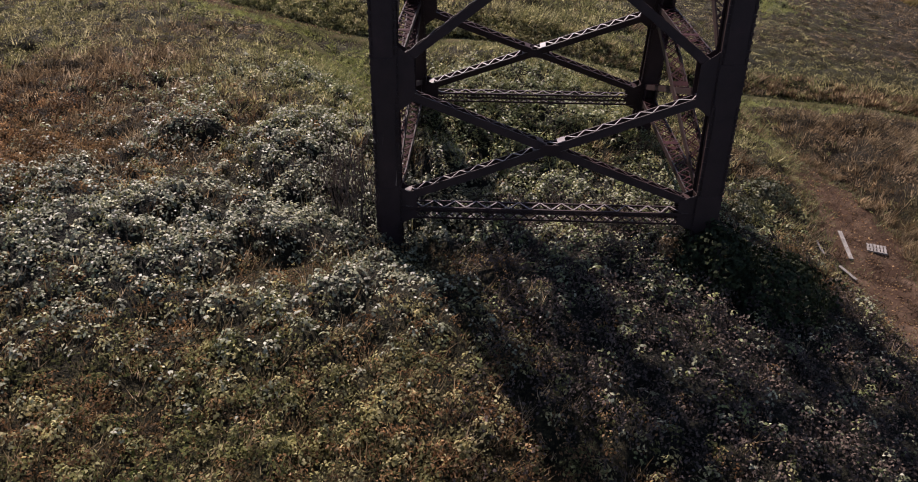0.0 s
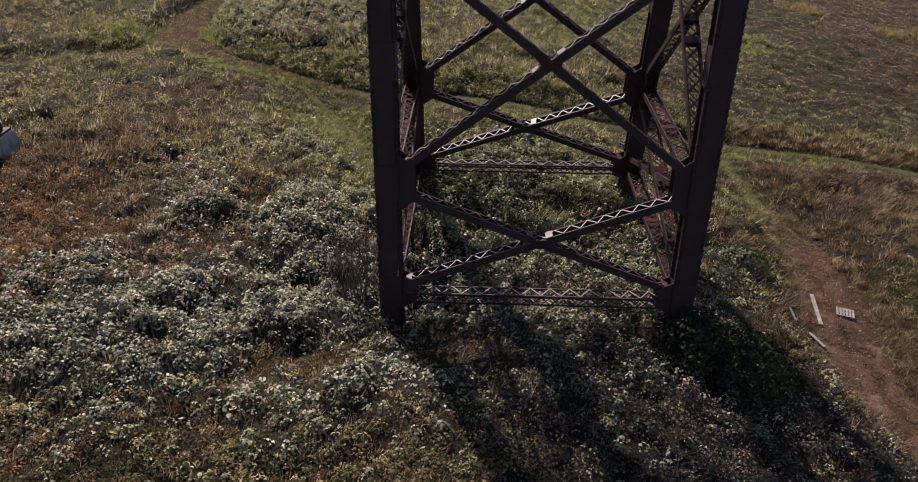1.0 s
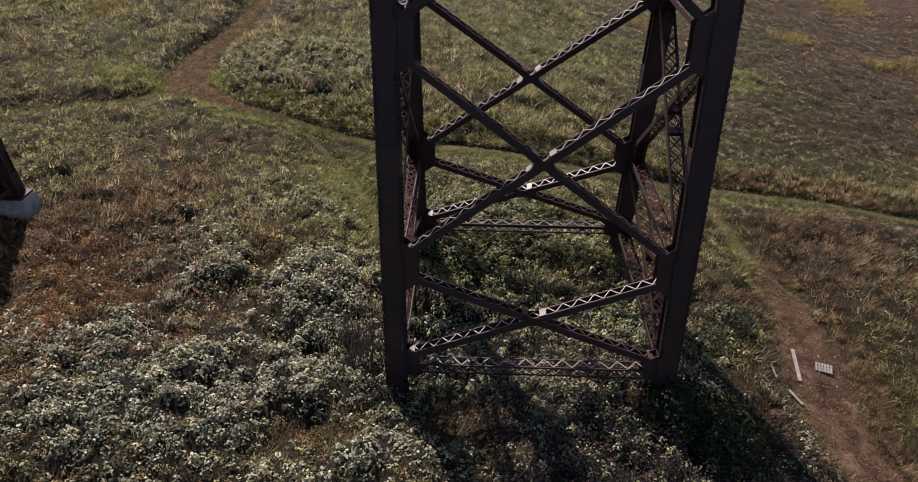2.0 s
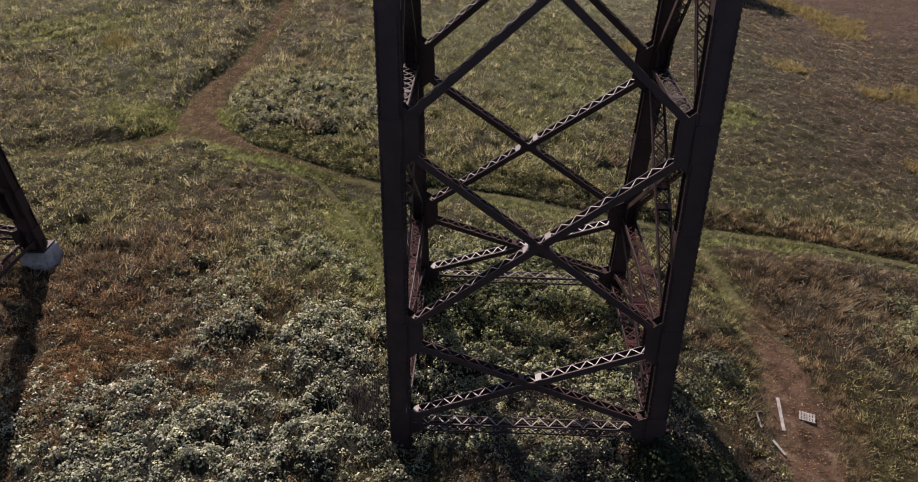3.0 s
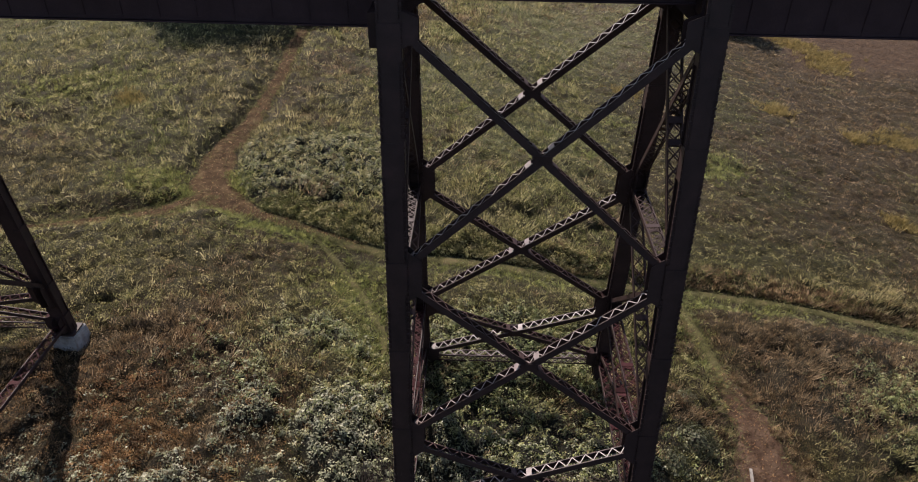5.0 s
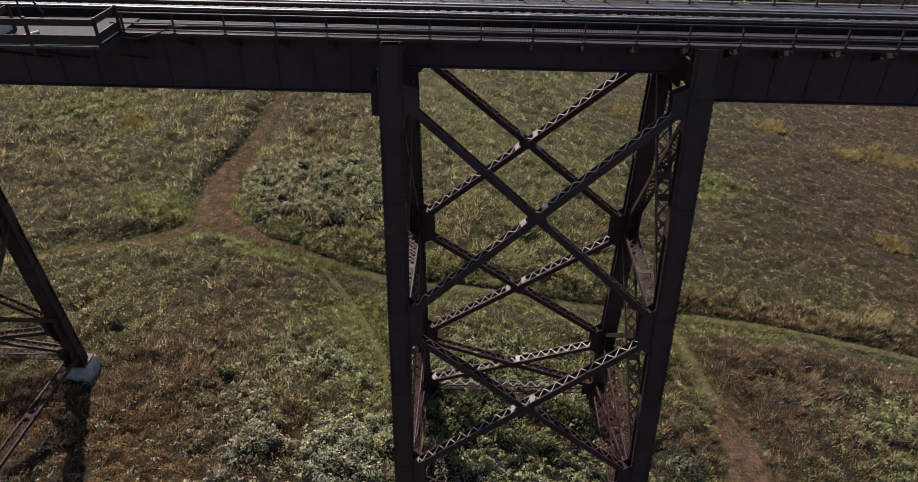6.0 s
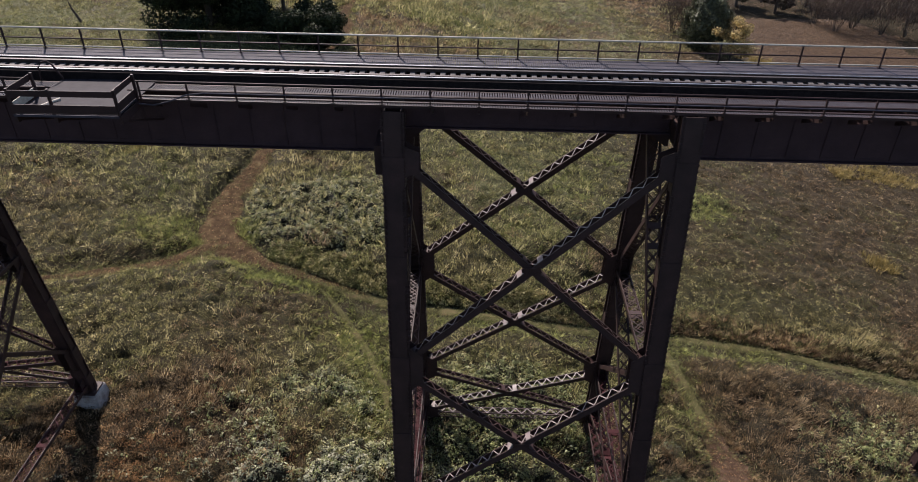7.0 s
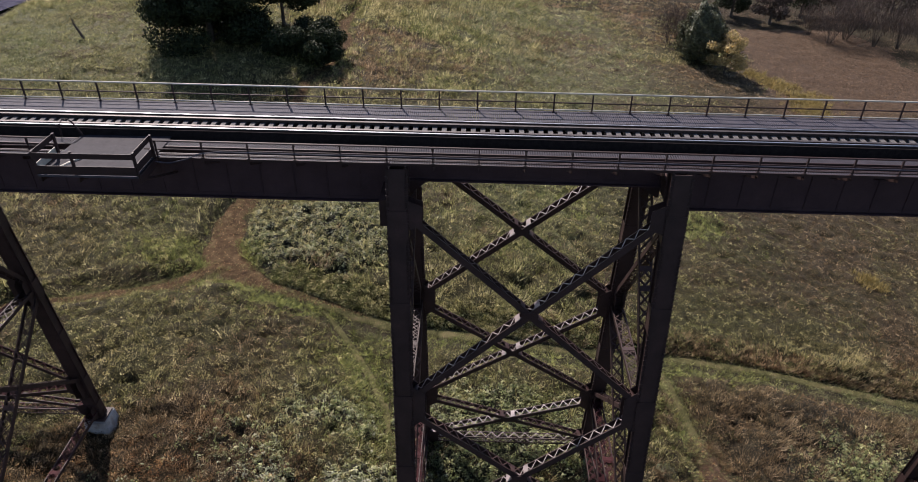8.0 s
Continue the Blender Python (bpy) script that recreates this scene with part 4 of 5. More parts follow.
tagged(new("straw_thicket", soup("straw_thicket", leaves(c[straw], nor[straw], size[straw]), 4, GRASS, k[straw])), "dense thicket of straw-coloured weeds by a dirt track", "shrubs", kind="stuff")
tagged(new("bramble_thicket", soup("bramble_thicket", leaves(c[green], nor[green], size[green] * 1.05), 4, GREENLEAF, k[green])), "low dense bramble thicket with fresh green leaves", "shrubs", kind="stuff")


def tufts(name, x, y, tall, per, spread, mat, label, lean=0.34, wide=(0.045, 0.11), grow=None):
    """Tufts of blades that lean out from each root."""
    k = np.repeat(np.arange(len(x)), per)
    n = len(k)
    w, rr = rs.uniform(0, 2 * np.pi, n), spread * np.sqrt(rs.uniform(size=n)) * (1 if grow is None else grow[k])
    dx, dy = rr * np.cos(w), rr * np.sin(w)
    px, py = x[k] + dx, y[k] + dy
    t = tall[k] * rs.uniform(0.45, 1.05, n)
    z = height(px, py) + grown(x, y)[k] * 0.85
    a = rs.uniform(0, 2 * np.pi, n)
    ww = rs.uniform(*wide, n) * (1 if grow is None else grow[k])
    d = np.stack([np.cos(a), np.sin(a), np.zeros(n)], 1) * (ww * 0.5)[:, None]
    root = np.stack([px, py, z - 0.04], 1)
    bend = 0.9 * (vnoise(x, y, 2.6, 201)[k] - 0.5) + 0.25
    tip = root + np.stack([dx * 0.9 + (rs.normal(0, lean, n) + bend) * t, dy * 0.9 + rs.normal(0, lean, n) * t, t], 1)
    tagged(new(name, soup(name, np.stack([root - d, root + d, tip], 1).reshape(-1, 3), 3, mat, k)), label, "grass" if "grass" in name else "weeds", kind="stuff")


def plants(name, x, y, tall, per, spread, mat, label, size, grow=None):
    """Bushy weeds: a loose dome of leaves for each plant."""
    k = np.repeat(np.arange(len(x)), per)
    n = len(k)
    g = np.ones(n) if grow is None else grow[k]
    w, rr = rs.uniform(0, 2 * np.pi, n), np.sqrt(rs.uniform(size=n))
    dx, dy = rr * np.cos(w) * spread * g, rr * np.sin(w) * spread * g
    h = tall[k] * (1.02 - 0.55 * rr ** 2) * rs.uniform(0.45, 1.0, n)
    c = np.stack([x[k] + dx, y[k] + dy, height(x[k] + dx, y[k] + dy) + 0.9 * grown(x, y)[k] + h], 1)
    nor = unit(np.stack([np.cos(w) * rr, np.sin(w) * rr, np.full(n, 0.5)], 1) + rs.normal(0, 0.38, (n, 3)))
    tagged(new(name, soup(name, leaves(c, nor, rs.uniform(*size, n) * (0.6 + 0.4 * g)), 4, mat, k)), label, "weeds", kind="stuff")


# the meadow beyond the tower and round it
N = 150000
v = rs.uniform(size=N)
y = -8 + 178 * v ** 1.42
x = np.maximum(rs.uniform(-1, 1, N) * (44 + 0.60 * (y + 4)) + 4, -86 + rs.normal(0, 0.5, N))
low = sward(x, y)
far = np.clip((y - 8) / 150, 0, 1)
_, own = mounds(x, y, 1.5, 171)
dome = np.clip(grown(x, y), 0, 1.3)
sub, _ = mounds(x, y, 0.95, 151)
tall = rs.uniform(0.32, 0.82, N) * (0.5 + 0.9 * fnoise(x, y, 7, 73)) * (0.55 + 0.6 * dome + 0.9 * step((y - 95) / 20)) * (0.55 + 0.75 * sub) * np.clip(low, 0.3, 1.2) * (1 + 0.5 * far) * (1 - 0.6 * step((x - 14) / 8) * step((y - 22) / 5))
keep = (track_gap(x, y) > rs.uniform(-0.2, 0.35, N)) & (rs.uniform(size=N) < 1.15 - 0.9 * bramble(x, y)) & (rs.uniform(size=N) < step((y + 8) / 20)) & (rs.uniform(size=N) < (0.75 + 0.6 * dome) * np.maximum(0.1 + 1.1 * sub, 0.3 * step((y - 80) / 25)))
x, y, tall, far, own, low = x[keep], y[keep], tall[keep], far[keep], own[keep], low[keep]
br = 0.4 * rs.uniform(size=len(x)) + 0.6 * own < brownness(x, y)
short = (low < 0.4) & (y < 60)
a = short
tufts("verge_grass", x[a], y[a], np.maximum(tall[a], 0.12), 16, 0.34, VERGE, "short green grass along the tracks", 0.5, (0.04, 0.09))
meadow = pasture(x, y) > rs.uniform(0.1, 0.9, len(x))
field = mown(x, y) > rs.uniform(0.2, 0.8, len(x))
meadow = meadow & ~field
a = field
tufts("mown_grass", x[a], y[a], rs.uniform(0.12, 0.3, a.sum()), 9, 0.5, DRY, "short parched brown grass of a mown field", 0.7, (0.03, 0.07), 1 + 1.5 * far[a])
br = br & ~field
short = short & ~field
br2 = ~br & ~field
a = meadow & ~short
tufts("pasture_grass", x[a], y[a], 0.25 + 0.45 * tall[a], 11, 0.42, PALE, "pale short pasture grass on the far slope", 0.6, (0.045, 0.09), 1 + 1.5 * far[a])
a = br & ~short & ~meadow
bushy = rs.uniform(size=len(x)) < (0.5 + 1.1 * (fnoise(x, y, 7, 85) - 0.4)) * (1 - 0.45 * step((x - 10) / 12)) * (1 - 0.6 * step((y - 62) / 30))
b = a & bushy
plants("brown_weeds", x[b], y[b], tall[b], 11, 0.27, WEED, "brown seeding weeds in the meadow", (0.07, 0.16), 1 + 0.7 * far[b])
b = a & ~bushy
tufts("brown_grass", x[b], y[b], tall[b], 13, 0.33, WEED, "dry brown grass in the meadow", 0.3, (0.045, 0.095), 1 + 1.1 * far[b])
a = br2 & ~short & ~meadow
b = a & bushy
plants("green_weeds", x[b], y[b], tall[b], 10, 0.27, GRASS, "green leafy weeds in the meadow", (0.07, 0.16), 1 + 0.7 * far[b])
b = a & ~bushy
tufts("meadow_grass", x[b], y[b], tall[b], 13, 0.33, GRASS, "long autumn meadow grass, green fading to straw", 0.32, (0.045, 0.095), 1 + 1.1 * far[b])

# tall weeds along the far side of the track
x = rs.uniform(-17, 60, 6500)
y = np.interp(x, GT[:, 0], GT[:, 1]) + 0.9 + 2.6 * rs.uniform(size=len(x)) ** 1.4
keep = (track_gap(x, y) > 0.15) & (rs.uniform(size=len(x)) < (0.35 + fnoise(x, y, 6, 91)) * (1 - 0.65 * step((x - 12) / 8)))
x, y = x[keep], y[keep]
a = x < 16 + rs.normal(0, 6, len(x))
plants("tall_green_weeds", x[a], y[a], rs.uniform(0.3, 0.7, a.sum()), 16, 0.35, GRASS, "tall green weeds behind the wheel track", (0.10, 0.22))
tufts("tall_brown_weeds", x[~a], y[~a], rs.uniform(0.35, 0.75, (~a).sum()), 14, 0.3, WEED, "tall brown weeds behind the wheel track", 0.22, (0.06, 0.13))

# grass creeping over the tracks' edges, and litter on the earth
pick = []
for k, (pts, w) in LINES.items():
    i = rs.randint(0, len(pts), {"foot_path": 25, "worn_path": 700, "grass_lane": 500}.get(k, 2000))
    side = np.where(rs.uniform(size=len(i)) < 0.5, -1, 1)
    t = np.gradient(pts, axis=0)[i]
    t /= np.linalg.norm(t, axis=1)[:, None]
    off = side * (w[i] * rs.uniform(0.55, 1.1, len(i)) + rs.normal(0.05, 0.35, len(i)))
    pick.append(pts[i] + np.stack([-t[:, 1], t[:, 0]], 1) * off[:, None] + t * rs.uniform(-0.4, 0.4, len(i))[:, None])
pick = np.concatenate(pick)
pick = pick[rs.uniform(size=len(pick)) < 0.25 + fnoise(pick[:, 0], pick[:, 1], 2.0, 95)]
tufts("edge_grass", pick[:, 0], pick[:, 1], rs.uniform(0.12, 0.42, len(pick)), 11, 0.24, VERGE, "tufts of short grass creeping over the track edges", 0.5, (0.04, 0.09))
pick = []
for k in ("dirt_track", "worn_path", "side_track"):
    pts, w = LINES[k]
    i = rs.randint(0, len(pts), 6500 if k == "dirt_track" else 3000)
    pick.append(pts[i] + rs.normal(0, 0.6, (len(i), 2)) * w[i][:, None])
pick = np.concatenate(pick)
c = np.column_stack([pick, height(pick[:, 0], pick[:, 1]) + 0.11])
tagged(new("leaf_litter", soup("leaf_litter", leaves(c, unit(rs.normal(0, 0.35, (len(c), 3)) + np.array([0, 0, 1])), rs.uniform(0.04, 0.15, len(c))), 4, RUSSET)), "dead leaves and straw scattered on bare earth", "leaf litter", kind="stuff")

# thin dry tufts on the bare path
pts, w = LINES["worn_path"]
i = rs.randint(0, len(pts), 2600)
q = pts[i] + rs.normal(0, 0.7, (len(i), 2)) * (w[i][:, None] + 0.5)
q = q[fnoise(q[:, 0], q[:, 1], 1.8, 97) > 0.43]
tufts("path_tufts", q[:, 0], q[:, 1], rs.uniform(0.08, 0.4, len(q)), 9, 0.2, DRY, "thin dry tufts on a bare earth path", 0.5, (0.03, 0.07))

# pale dead grass along one edge of the bare path
i = rs.randint(0, len(pts) - 1, 900)
t = pts[i + 1] - pts[i]
t /= np.linalg.norm(t, axis=1)[:, None]
q = pts[i] + np.stack([-t[:, 1], t[:, 0]], 1) * (w[i] * rs.uniform(0.75, 1.35, len(i)))[:, None]
q = q[(q[:, 1] > -9) & (fnoise(q[:, 0], q[:, 1], 2.2, 117) > 0.36)]
tufts("path_edge_grass", q[:, 0], q[:, 1], rs.uniform(0.25, 0.65, len(q)), 16, 0.28, WEED, "pale dead grass along a bare earth path", 0.35, (0.03, 0.07))

# grass and straw coming up through the dirt track
pts, w = LINES["dirt_track"]
i = rs.randint(0, len(pts), 8000)
q = pts[i] + rs.normal(0, 0.75, (len(i), 2)) * w[i][:, None]
q = q[(fnoise(q[:, 0], q[:, 1], 1.6, 103) > 0.45) & (q[:, 1] < 75)]
half = len(q) // 2
tufts("track_grass", q[:half, 0], q[:half, 1], rs.uniform(0.06, 0.28, half), 9, 0.24, VERGE, "short grass growing in the dirt track", 0.6, (0.03, 0.07))
tufts("track_straw_grass", q[half:, 0], q[half:, 1], rs.uniform(0.05, 0.22, len(q) - half), 9, 0.24, DRY, "dry straw lying in the dirt track", 0.8, (0.03, 0.07))

# lush green grass by the fork and along the wheel track
lush_x, lush_y = [], []
for cx, cy, ra, rb, k in LUSH:
    lush_x.append(rs.normal(cx, ra * 0.55, k))
    lush_y.append(rs.normal(cy, rb * 0.55, k))
x, y = np.concatenate(lush_x), np.concatenate(lush_y)
keep = (track_gap(x, y) > rs.uniform(-0.6, 0.2, len(x))) & (rs.uniform(size=len(x)) < 0.2 + fnoise(x, y, 2.5, 99))
x, y = x[keep], y[keep]
tufts("lush_grass", x, y, rs.uniform(0.15, 0.42, len(x)) * np.where(y > 28, 1.9, 1.0), 13, 0.3, LUSHGREEN, "lush green grass beside the tracks", 0.5, (0.05, 0.11))

# golden patches
gold_x, gold_y = [], []
for cx, cy, rad, k in ((-38, 46.7, 1.3, 60), (47, 67.6, 2.2, 90), (63, 61.7, 3.5, 120), (61, 111, 2.2, 80), (64, 106.5, 3, 150), (67, 100, 3.5, 220), (66, 93.5, 3, 150), (50.8, 38, 1.4, 60), (56.5, 61.5, 2, 50), (24.6, 68, 2, 50)):
    gold_x.append(rs.normal(cx, rad * 0.6, k))
    gold_y.append(rs.normal(cy, rad * 0.6, k))
x, y = np.concatenate(gold_x), np.concatenate(gold_y)
tufts("golden_weeds", x, y, rs.uniform(0.6, 1.2, len(x)), 14, 0.4, GOLD, "golden yellow weeds in the meadow", 0.3, (0.07, 0.16))

# bushy herbs on the near slope
N = 8000
x, y = rs.uniform(-24, 14, N), rs.uniform(-24, -11, N)
keep = (rs.uniform(size=N) < (0.05 + 1.0 * mounds(x, y, 0.95, 151)[0]) * (1 - 0.9 * bramble(x, y)) * (1 - 0.8 * withered(x, y))) & (rs.uniform(size=N) < 0.8 * step((-10 - y) / 5))
x, y = x[keep], y[keep]
a = rs.uniform(size=len(x)) < 0.3 + 0.9 * (fnoise(x, y, 3, 123) - 0.4)
plants("yellowing_herbs", x[~a], y[~a], rs.uniform(0.25, 0.6, (~a).sum()), 26, 0.30, GRASS, "bushy yellow-green herbs on the near slope", (0.08, 0.16))
plants("russet_herbs", x[a], y[a], rs.uniform(0.25, 0.6, a.sum()), 26, 0.30, RUSSET, "bushy russet herbs on the near slope", (0.06, 0.13))

# a russet stand beside the neighbouring tower
x, y = rs.normal(-16.5, 3.2, 900), rs.normal(-2.5, 3.2, 900)
keep = fnoise(x, y, 2.5, 127) > 0.5
x, y = x[keep], y[keep]
plants("russet_weeds", x, y, rs.uniform(0.3, 0.8, len(x)), 28, 0.36, RUSSET, "russet leafy weeds in the rough grass", (0.07, 0.14))

# the slope towards the camera: weeds with small leaves, and stalks
N = 10000
x, y = rs.uniform(-34, 44, N), -24 + 38 * rs.uniform(size=N) ** 1.25
keep = (rs.uniform(size=N) < 0.62 + 1.0 * (fnoise(x, y, 4, 61) - 0.4) - 0.6 * bramble(x, y) - 1.0 * withered(x, y)) & (track_gap(x, y) > rs.uniform(-0.5, 0.6, N)) & ((rs.uniform(size=N) > step((y + 4) / 18)) | (x > 24))
x, y = x[keep], y[keep]
size = rs.uniform(0.25, 0.6, len(x)) * (0.5 + 0.8 * grown(x, y))
a = rs.uniform(size=len(x)) < np.clip(brownness(x, y) + 0.1, 0, 1)
b = a & (x > 20 + rs.normal(0, 2, len(x))) & (y > -6)
a = a & ~b
tufts("tall_dry_grass", x[b], y[b], size[b] * 1.25, 13, 0.42, WEED, "tall soft brown dead grass", 0.3, (0.03, 0.07))
plants("brown_leafy_weeds", x[a], y[a], size[a], 30, 0.40, RUSSET, "knee-high brown leafy weeds on the slope", (0.06, 0.13))
a = ~(a | b)
plants("olive_leafy_weeds", x[a], y[a], size[a], 30, 0.40, GRASS, "knee-high olive leafy weeds on the slope", (0.06, 0.13))
N = 9000
x, y = rs.uniform(-38, 46, N), rs.uniform(-25, 6, N)
keep = (rs.uniform(size=N) < 1.0 - 0.7 * bramble(x, y) - 0.8 * withered(x, y)) & (track_gap(x, y) > rs.uniform(-0.5, 0.5, N))
x, y = x[keep], y[keep]
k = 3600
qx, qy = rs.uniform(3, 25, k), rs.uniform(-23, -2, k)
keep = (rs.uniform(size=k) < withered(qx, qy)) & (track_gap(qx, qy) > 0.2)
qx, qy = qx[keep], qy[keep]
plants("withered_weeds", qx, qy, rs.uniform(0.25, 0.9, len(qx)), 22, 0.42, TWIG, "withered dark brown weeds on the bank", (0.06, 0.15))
tufts("dry_stalks", x, y, rs.uniform(0.3, 0.95, len(x)), 9, 0.2, WEED, "dry straw-coloured stalks on the slope", 0.3, (0.025, 0.06))


# ---------------------------------------------------------------- trees
def tree(name, x, y, tall, wide, mat, label, trunk=0.28, low=0.25, count=9000, leaf=0.35, seed=1, limbs=9, skirt=0):
    r = np.random.RandomState(seed)
    top = new(name)
    z = h1(x, y)
    top.location = (x, y, z)
    tagged(top, label, "tree")
    b = Build()
    b.tube([(0, 0, -0.3), (0.05, 0, tall * 0.3), (-0.08, 0.06, tall * 0.6), (0, 0, tall * 0.92)], [trunk * 1.3, trunk, trunk * 0.6, 0.04], 9)
    part("trunk", b, BARK, top)
    tips = []
    for i in range(limbs):
        w = 2 * math.pi * (i / limbs * 2.4) + r.uniform(-0.4, 0.4)
        h = tall * (low + (0.8 - low) * i / limbs)
        reach = wide / 2 * (1.0 - 0.55 * abs((h / tall - low) / (1 - low) - 0.35)) * r.uniform(0.75, 1.0)
        e = Vector((reach * math.cos(w), reach * math.sin(w), h + reach * 0.35))
        b = Build()
        b.tube([(0, 0, h), (e.x * 0.5, e.y * 0.5, h + reach * 0.25), tuple(e)], [trunk * 0.4, trunk * 0.25, 0.03], 6)
        part("limb", b, BARK, top)
        tips += [(e * f) + Vector((0, 0, h * (1 - f))) for f in (0.55, 0.8, 1.0)]
    tips += [Vector((r.uniform(-0.2, 0.2) * wide, r.uniform(-0.2, 0.2) * wide, tall * f)) for f in (0.6, 0.72, 0.84, 0.93)]
    for i in range(skirt):
        w = 2.4 * i + r.uniform(-0.3, 0.3)
        tips.append(Vector((wide * 0.36 * math.cos(w), wide * 0.36 * math.sin(w), tall * r.uniform(0.10, 0.26))))
    t = np.array([tuple(p) for p in tips])
    k = r.randint(0, len(t), count)
    d = r.normal(size=(count, 3))
    d /= np.linalg.norm(d, axis=1)[:, None]
    c = t[k] + d * (wide * 0.145 * r.uniform(0.35, 1.05, count) ** 0.5)[:, None] * np.array([1, 1, 0.8])
    part("crown", soup("crown", leaves(c, unit(d + r.normal(0, 0.6, (count, 3))), r.uniform(0.6, 1.3, count) * leaf), 4, mat), None, top)
    return top


tree("evergreen_tree", -42, 87, 20, 21, CONIFER, "tall dark broad-crowned tree in the meadow", 0.5, 0.05, 56000, 0.55, 3, 26, 9)
tree("evergreen_tree", -32.4, 98.5, 14, 15, CONIFER, "slender dark tree with a bare lower trunk", 0.3, 0.3, 20000, 0.55, 4)
tree("evergreen_tree", -25.2, 83.8, 5.4, 13, CONIFER, "low dark bushy tree beside a dirt track", 0.2, 0.10, 19000, 0.45, 5)


def dense_tree(name, x, y, tall, wide, mat, label, count, leaf, seed):
    """A full rounded crown down to the ground, on a short trunk."""
    r = np.random.RandomState(seed)
    top = tagged(new(name), label, "tree" if "tree" in name else "bush")
    top.location = (x, y, h1(x, y))
    b = Build()
    b.tube([(0, 0, -0.3), (0.1, 0, tall * 0.3), (0, 0.1, tall * 0.75)], [0.3, 0.22, 0.06], 8)
    part("trunk", b, BARK, top)
    for i in range(7):
        w = i * 2.4
        b = Build()
        b.tube([(0, 0, tall * (0.15 + 0.07 * i)), (wide * 0.33 * math.cos(w), wide * 0.33 * math.sin(w), tall * (0.3 + 0.07 * i))], [0.09, 0.03], 6)
        part("limb", b, BARK, top)
    d = r.normal(size=(count, 3))
    d /= np.linalg.norm(d, axis=1)[:, None]
    lump = 1 + 0.16 * np.sin(5 * d[:, 0] + seed) * np.sin(6 * d[:, 1] + 2 * seed) + 0.1 * np.sin(11 * d[:, 2] + 7 * d[:, 0])
    q = r.uniform(0.3, 1.0, count) ** 0.35 * lump
    egg = 1.08 - 0.3 * d[:, 2]
    c = np.stack([d[:, 0] * wide * 0.5 * egg * q, d[:, 1] * wide * 0.5 * egg * q, tall * 0.52 + d[:, 2] * tall * 0.48 * q], 1)
    part("crown", soup("crown", leaves(c, unit(d + r.normal(0, 0.5, (count, 3))), r.uniform(0.6, 1.3, count) * leaf), 4, mat), None, top)


dense_tree("evergreen_tree", 50.2, 116, 12.6, 8.4, EVERGREEN, "dense rounded dark green tree", 14000, 0.5, 6)
tree("yellow_tree", 54.0, 109.5, 9.0, 8.0, YELLOW, "small tree with thinning yellow autumn leaves", 0.16, 0.18, 4800, 0.38, 7, 11)


def bare_shrub(x, y, tall, seed, mat=TWIG, label="bare brown leafless shrub", wide=1.0, n=1500):
    r = np.random.RandomState(seed)
    top = tagged(new("bare_shrub"), label, "shrub", "bare shrubs in the field")
    top.location = (x, y, h1(x, y))
    for i in range(14 if n > 1000 else 6):
        w, s = r.uniform(0, 6.28), r.uniform(0.15, 0.5) * tall * wide
        b = Build()
        b.tube([(0.2 * math.cos(w), 0.2 * math.sin(w), -0.2), (s * 0.5 * math.cos(w), s * 0.5 * math.sin(w), tall * 0.5), (s * math.cos(w), s * math.sin(w), tall * r.uniform(0.75, 1))], [0.006 * tall, 0.004 * tall, 0.008], 5)
        part("stem", b, BARK, top)
    q = r.normal(size=(n, 3)) * np.array([0.28 * wide, 0.28 * wide, 0.2]) * tall + np.array([0, 0, tall * 0.68])
    up = np.stack([r.normal(0, 0.25, n), r.normal(0, 0.25, n), np.ones(n)], 1) * tall * 0.13
    side = unit(r.normal(size=(n, 3))) * 0.006 * tall
    tagged(part("twig_spray", soup("twig_spray", np.stack([q - side, q + side, q + up], 1).reshape(-1, 3), 3, mat), None, top), kind="stuff")


dense_tree("ivy_bush", 12.9, -7.3, 3.0, 3.2, CONIFER, "dark dense ivy bush smothering a tower pedestal", 3000, 0.2, 11)
dense_tree("ivy_bush", 15.2, -7.9, 2.6, 4.2, CONIFER, "low dark ivy bush beside a tower pedestal", 3600, 0.2, 12)
dense_tree("low_bush", 18.6, 2.4, 1.7, 3.0, EVERGREEN, "low dark green bush beside a bare earth path", 2600, 0.17, 14)
dense_tree("low_bush", 16.6, 0.2, 1.4, 2.4, EVERGREEN, "low dark green bush near a tower pedestal", 1800, 0.16, 15)
dense_tree("low_bush", 18.9, 6.6, 1.2, 2.4, EVERGREEN, "low dark green bush in the rough grass", 1600, 0.16, 16)
dense_tree("dry_vine", 11.2, -6.7, 1.7, 1.3, WEED, "withered brown vine heap beside a tower pedestal", 900, 0.16, 13)
bare_shrub(-1.55, -6.1, 5.2, 28, TWIG, "thin leafless sapling beside the tower leg", 0.45, 380)
bare_shrub(-2.6, -4.6, 3.6, 29, TWIG, "thin leafless sapling beside the tower leg", 0.6, 260)
for i, (x, y, t) in enumerate(((48, 122, 9), (46, 126, 8), (57, 136, 7), (86, 135, 8), (91, 138, 9), (96, 134, 9), (101, 133, 8), (104, 128, 8), (84, 142, 7), (95, 144, 9), (108, 136, 9))):
    bare_shrub(x, y, t, 30 + i)
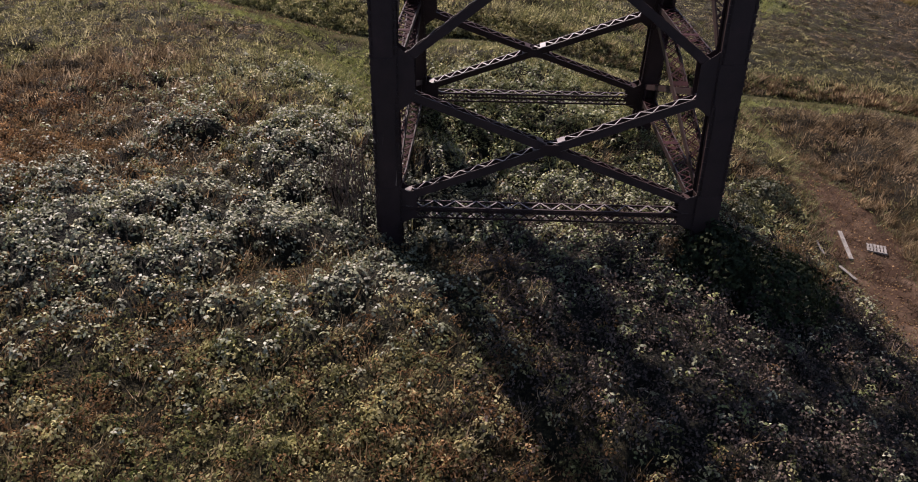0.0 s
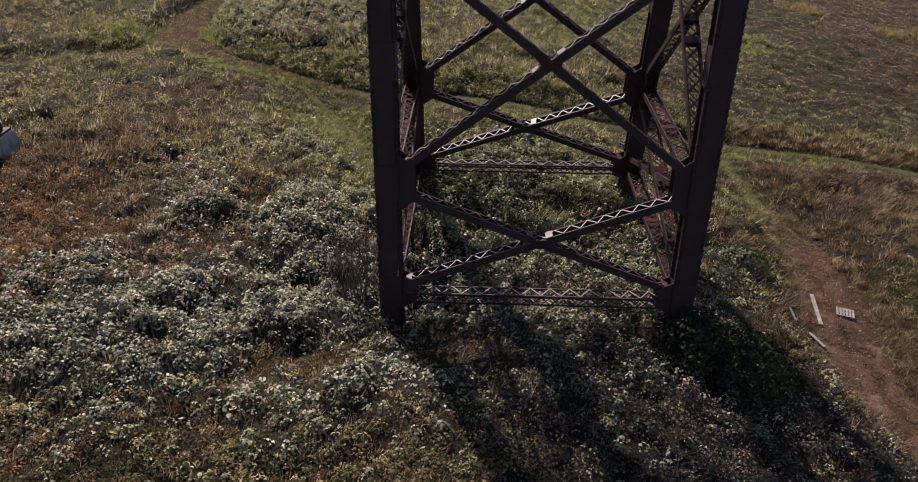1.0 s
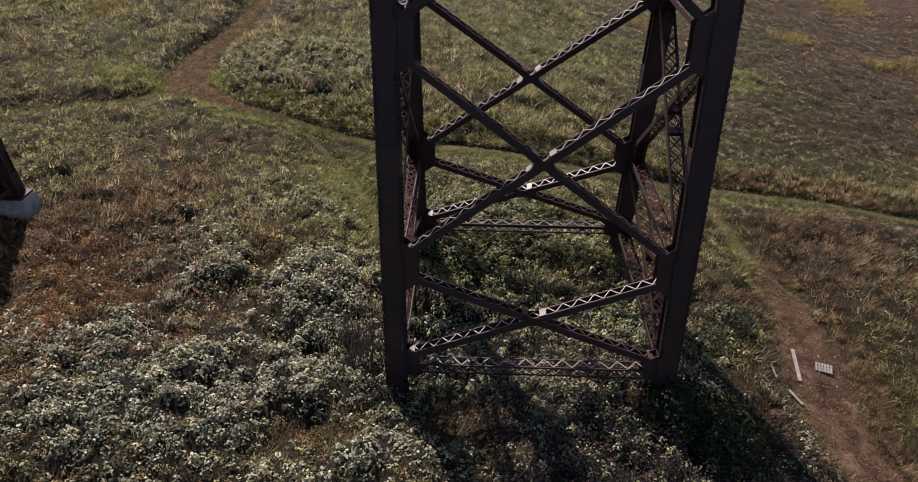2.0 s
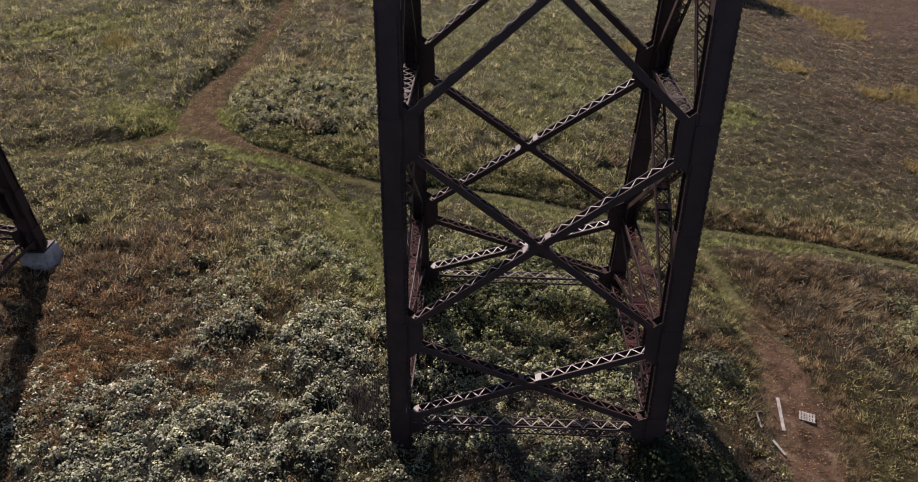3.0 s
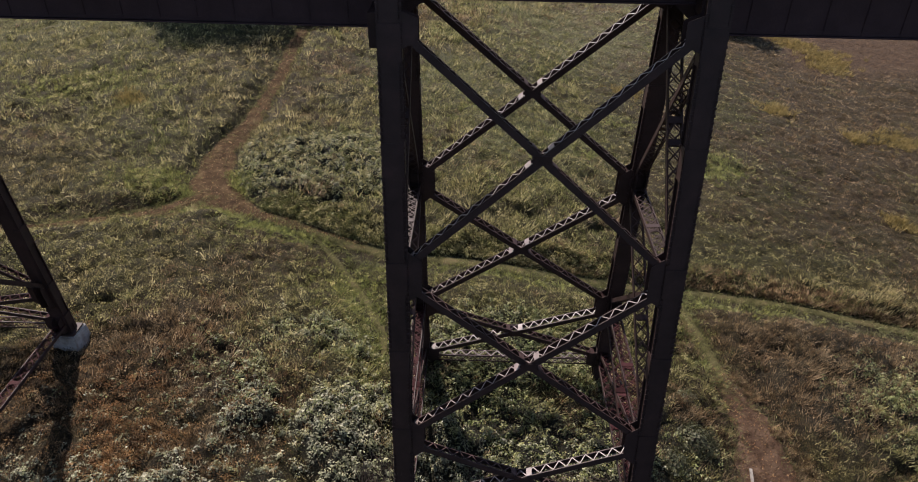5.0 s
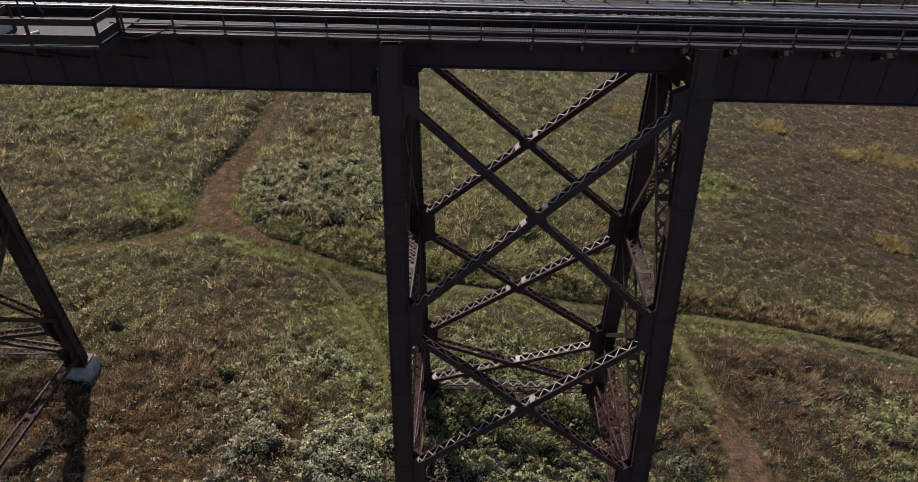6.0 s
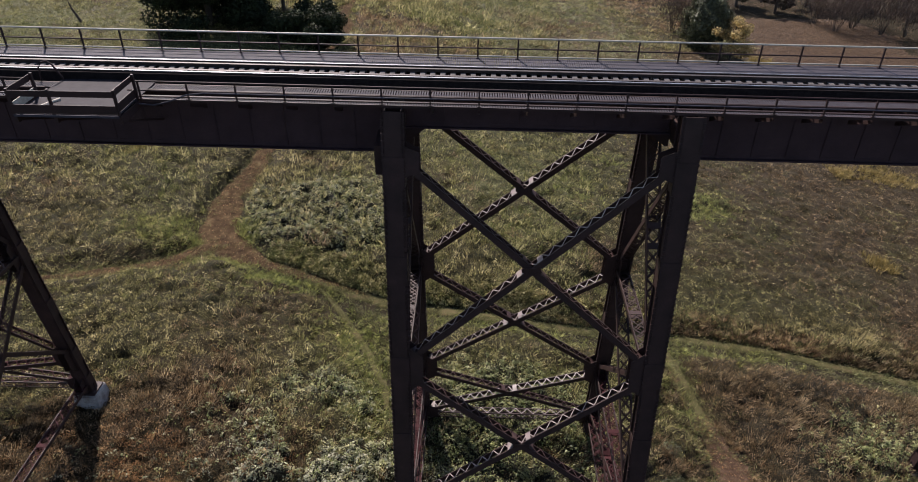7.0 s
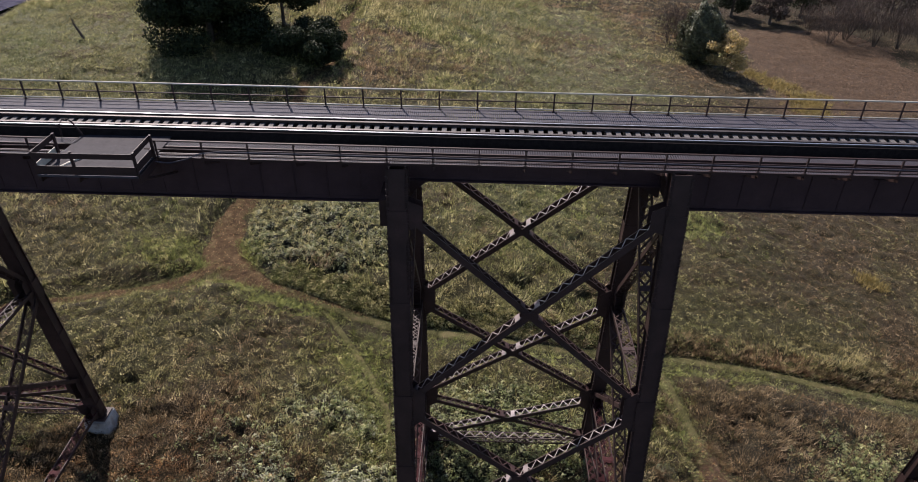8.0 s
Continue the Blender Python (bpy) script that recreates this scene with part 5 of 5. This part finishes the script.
for i, (x, y, t, w) in enumerate(((78, 152, 9, 10), (88, 158, 10, 12), (98, 160, 10, 12), (70, 158, 9, 10), (110, 156, 11, 12))):
    tree("wood_edge_tree", x, y, t, w, CONIFER if i % 2 else TWIG, "dark tree at the edge of the field", 0.3, 0.15, 5000, 0.5, 50 + i)

# leaning dead trunk
b = Build()
x, y = -63.5, 87
b.tube([(0, 0, -0.4), (-0.9, 0, 1.8), (-1.6, 0, 3.4), (-1.9, 0, 5.0)], [0.28, 0.22, 0.16, 0.06], 8)
ob = part("dead_trunk", b, BARK)
ob.location = (x, y, h1(x, y))
tagged(ob, "leaning dead tree trunk standing in the meadow", "tree trunk")

# river in the far corner
me = bpy.data.meshes.new("river")
ry = np.linspace(60, 420, 60)
edge = -88.5 + 1.2 * np.sin(ry * 0.11) + 0.10 * (ry - 100)
lev = height(np.full(60, -94.0), ry) + 0.4
v = [(e, c, z) for e, c, z in zip(edge, ry, lev)] + [(e - 14, c, z) for e, c, z in zip(edge, ry, lev)]
me.from_pydata(v, [], [(i, i + 1, 61 + i, 60 + i) for i in range(59)])
me.materials.append(WATER)
tagged(new("river", me), "dark glinting stream at the edge of the meadow", "water", kind="structure")

# ---------------------------------------------------------------- timber left on the path
def on_ground(x, y, dz):
    return (x, y, h1(x, y) + dz)


def board(a, c, w, label):
    b = Build()
    p, q = Vector(on_ground(*a, 0.16)), Vector(on_ground(*c, 0.16))
    b.bar(p, q, Z.cross(q - p).normalized(), w, 0.05)
    tagged(part("board", b, PLANK), label, "board", "boards on the bare earth")


board((22.5, 1.5), (21.9, -1.3), 0.2, "long pale board lying on the bare earth")
board((20.9, -2.2), (21.3, -3.2), 0.16, "short pale broken board on the bare earth")
board((20.6, 0.0), (20.5, -1.3), 0.10, "thin pale stick on the bare earth")
pal = tagged(new("pallet"), "weathered pale wooden pallet lying on bare earth", "pallet")
pal.location = on_ground(23.85, 0.1, 0.14)
pal.rotation_euler = (0, 0, radians(-20))
pal.scale = (0.75, 0.75, 0.75)
for i in range(6):
    b = Build()
    b.block(-0.62 + 0.21 * i, -0.48 + 0.21 * i, -0.5, 0.5, 0.10, 0.13)
    part("slat", b, PLANK, pal)
for y in (-0.42, 0, 0.42):
    b = Build()
    b.block(-0.62, 0.62, y - 0.05, y + 0.05, 0.0, 0.095)
    part("bearer", b, PLANK, pal)
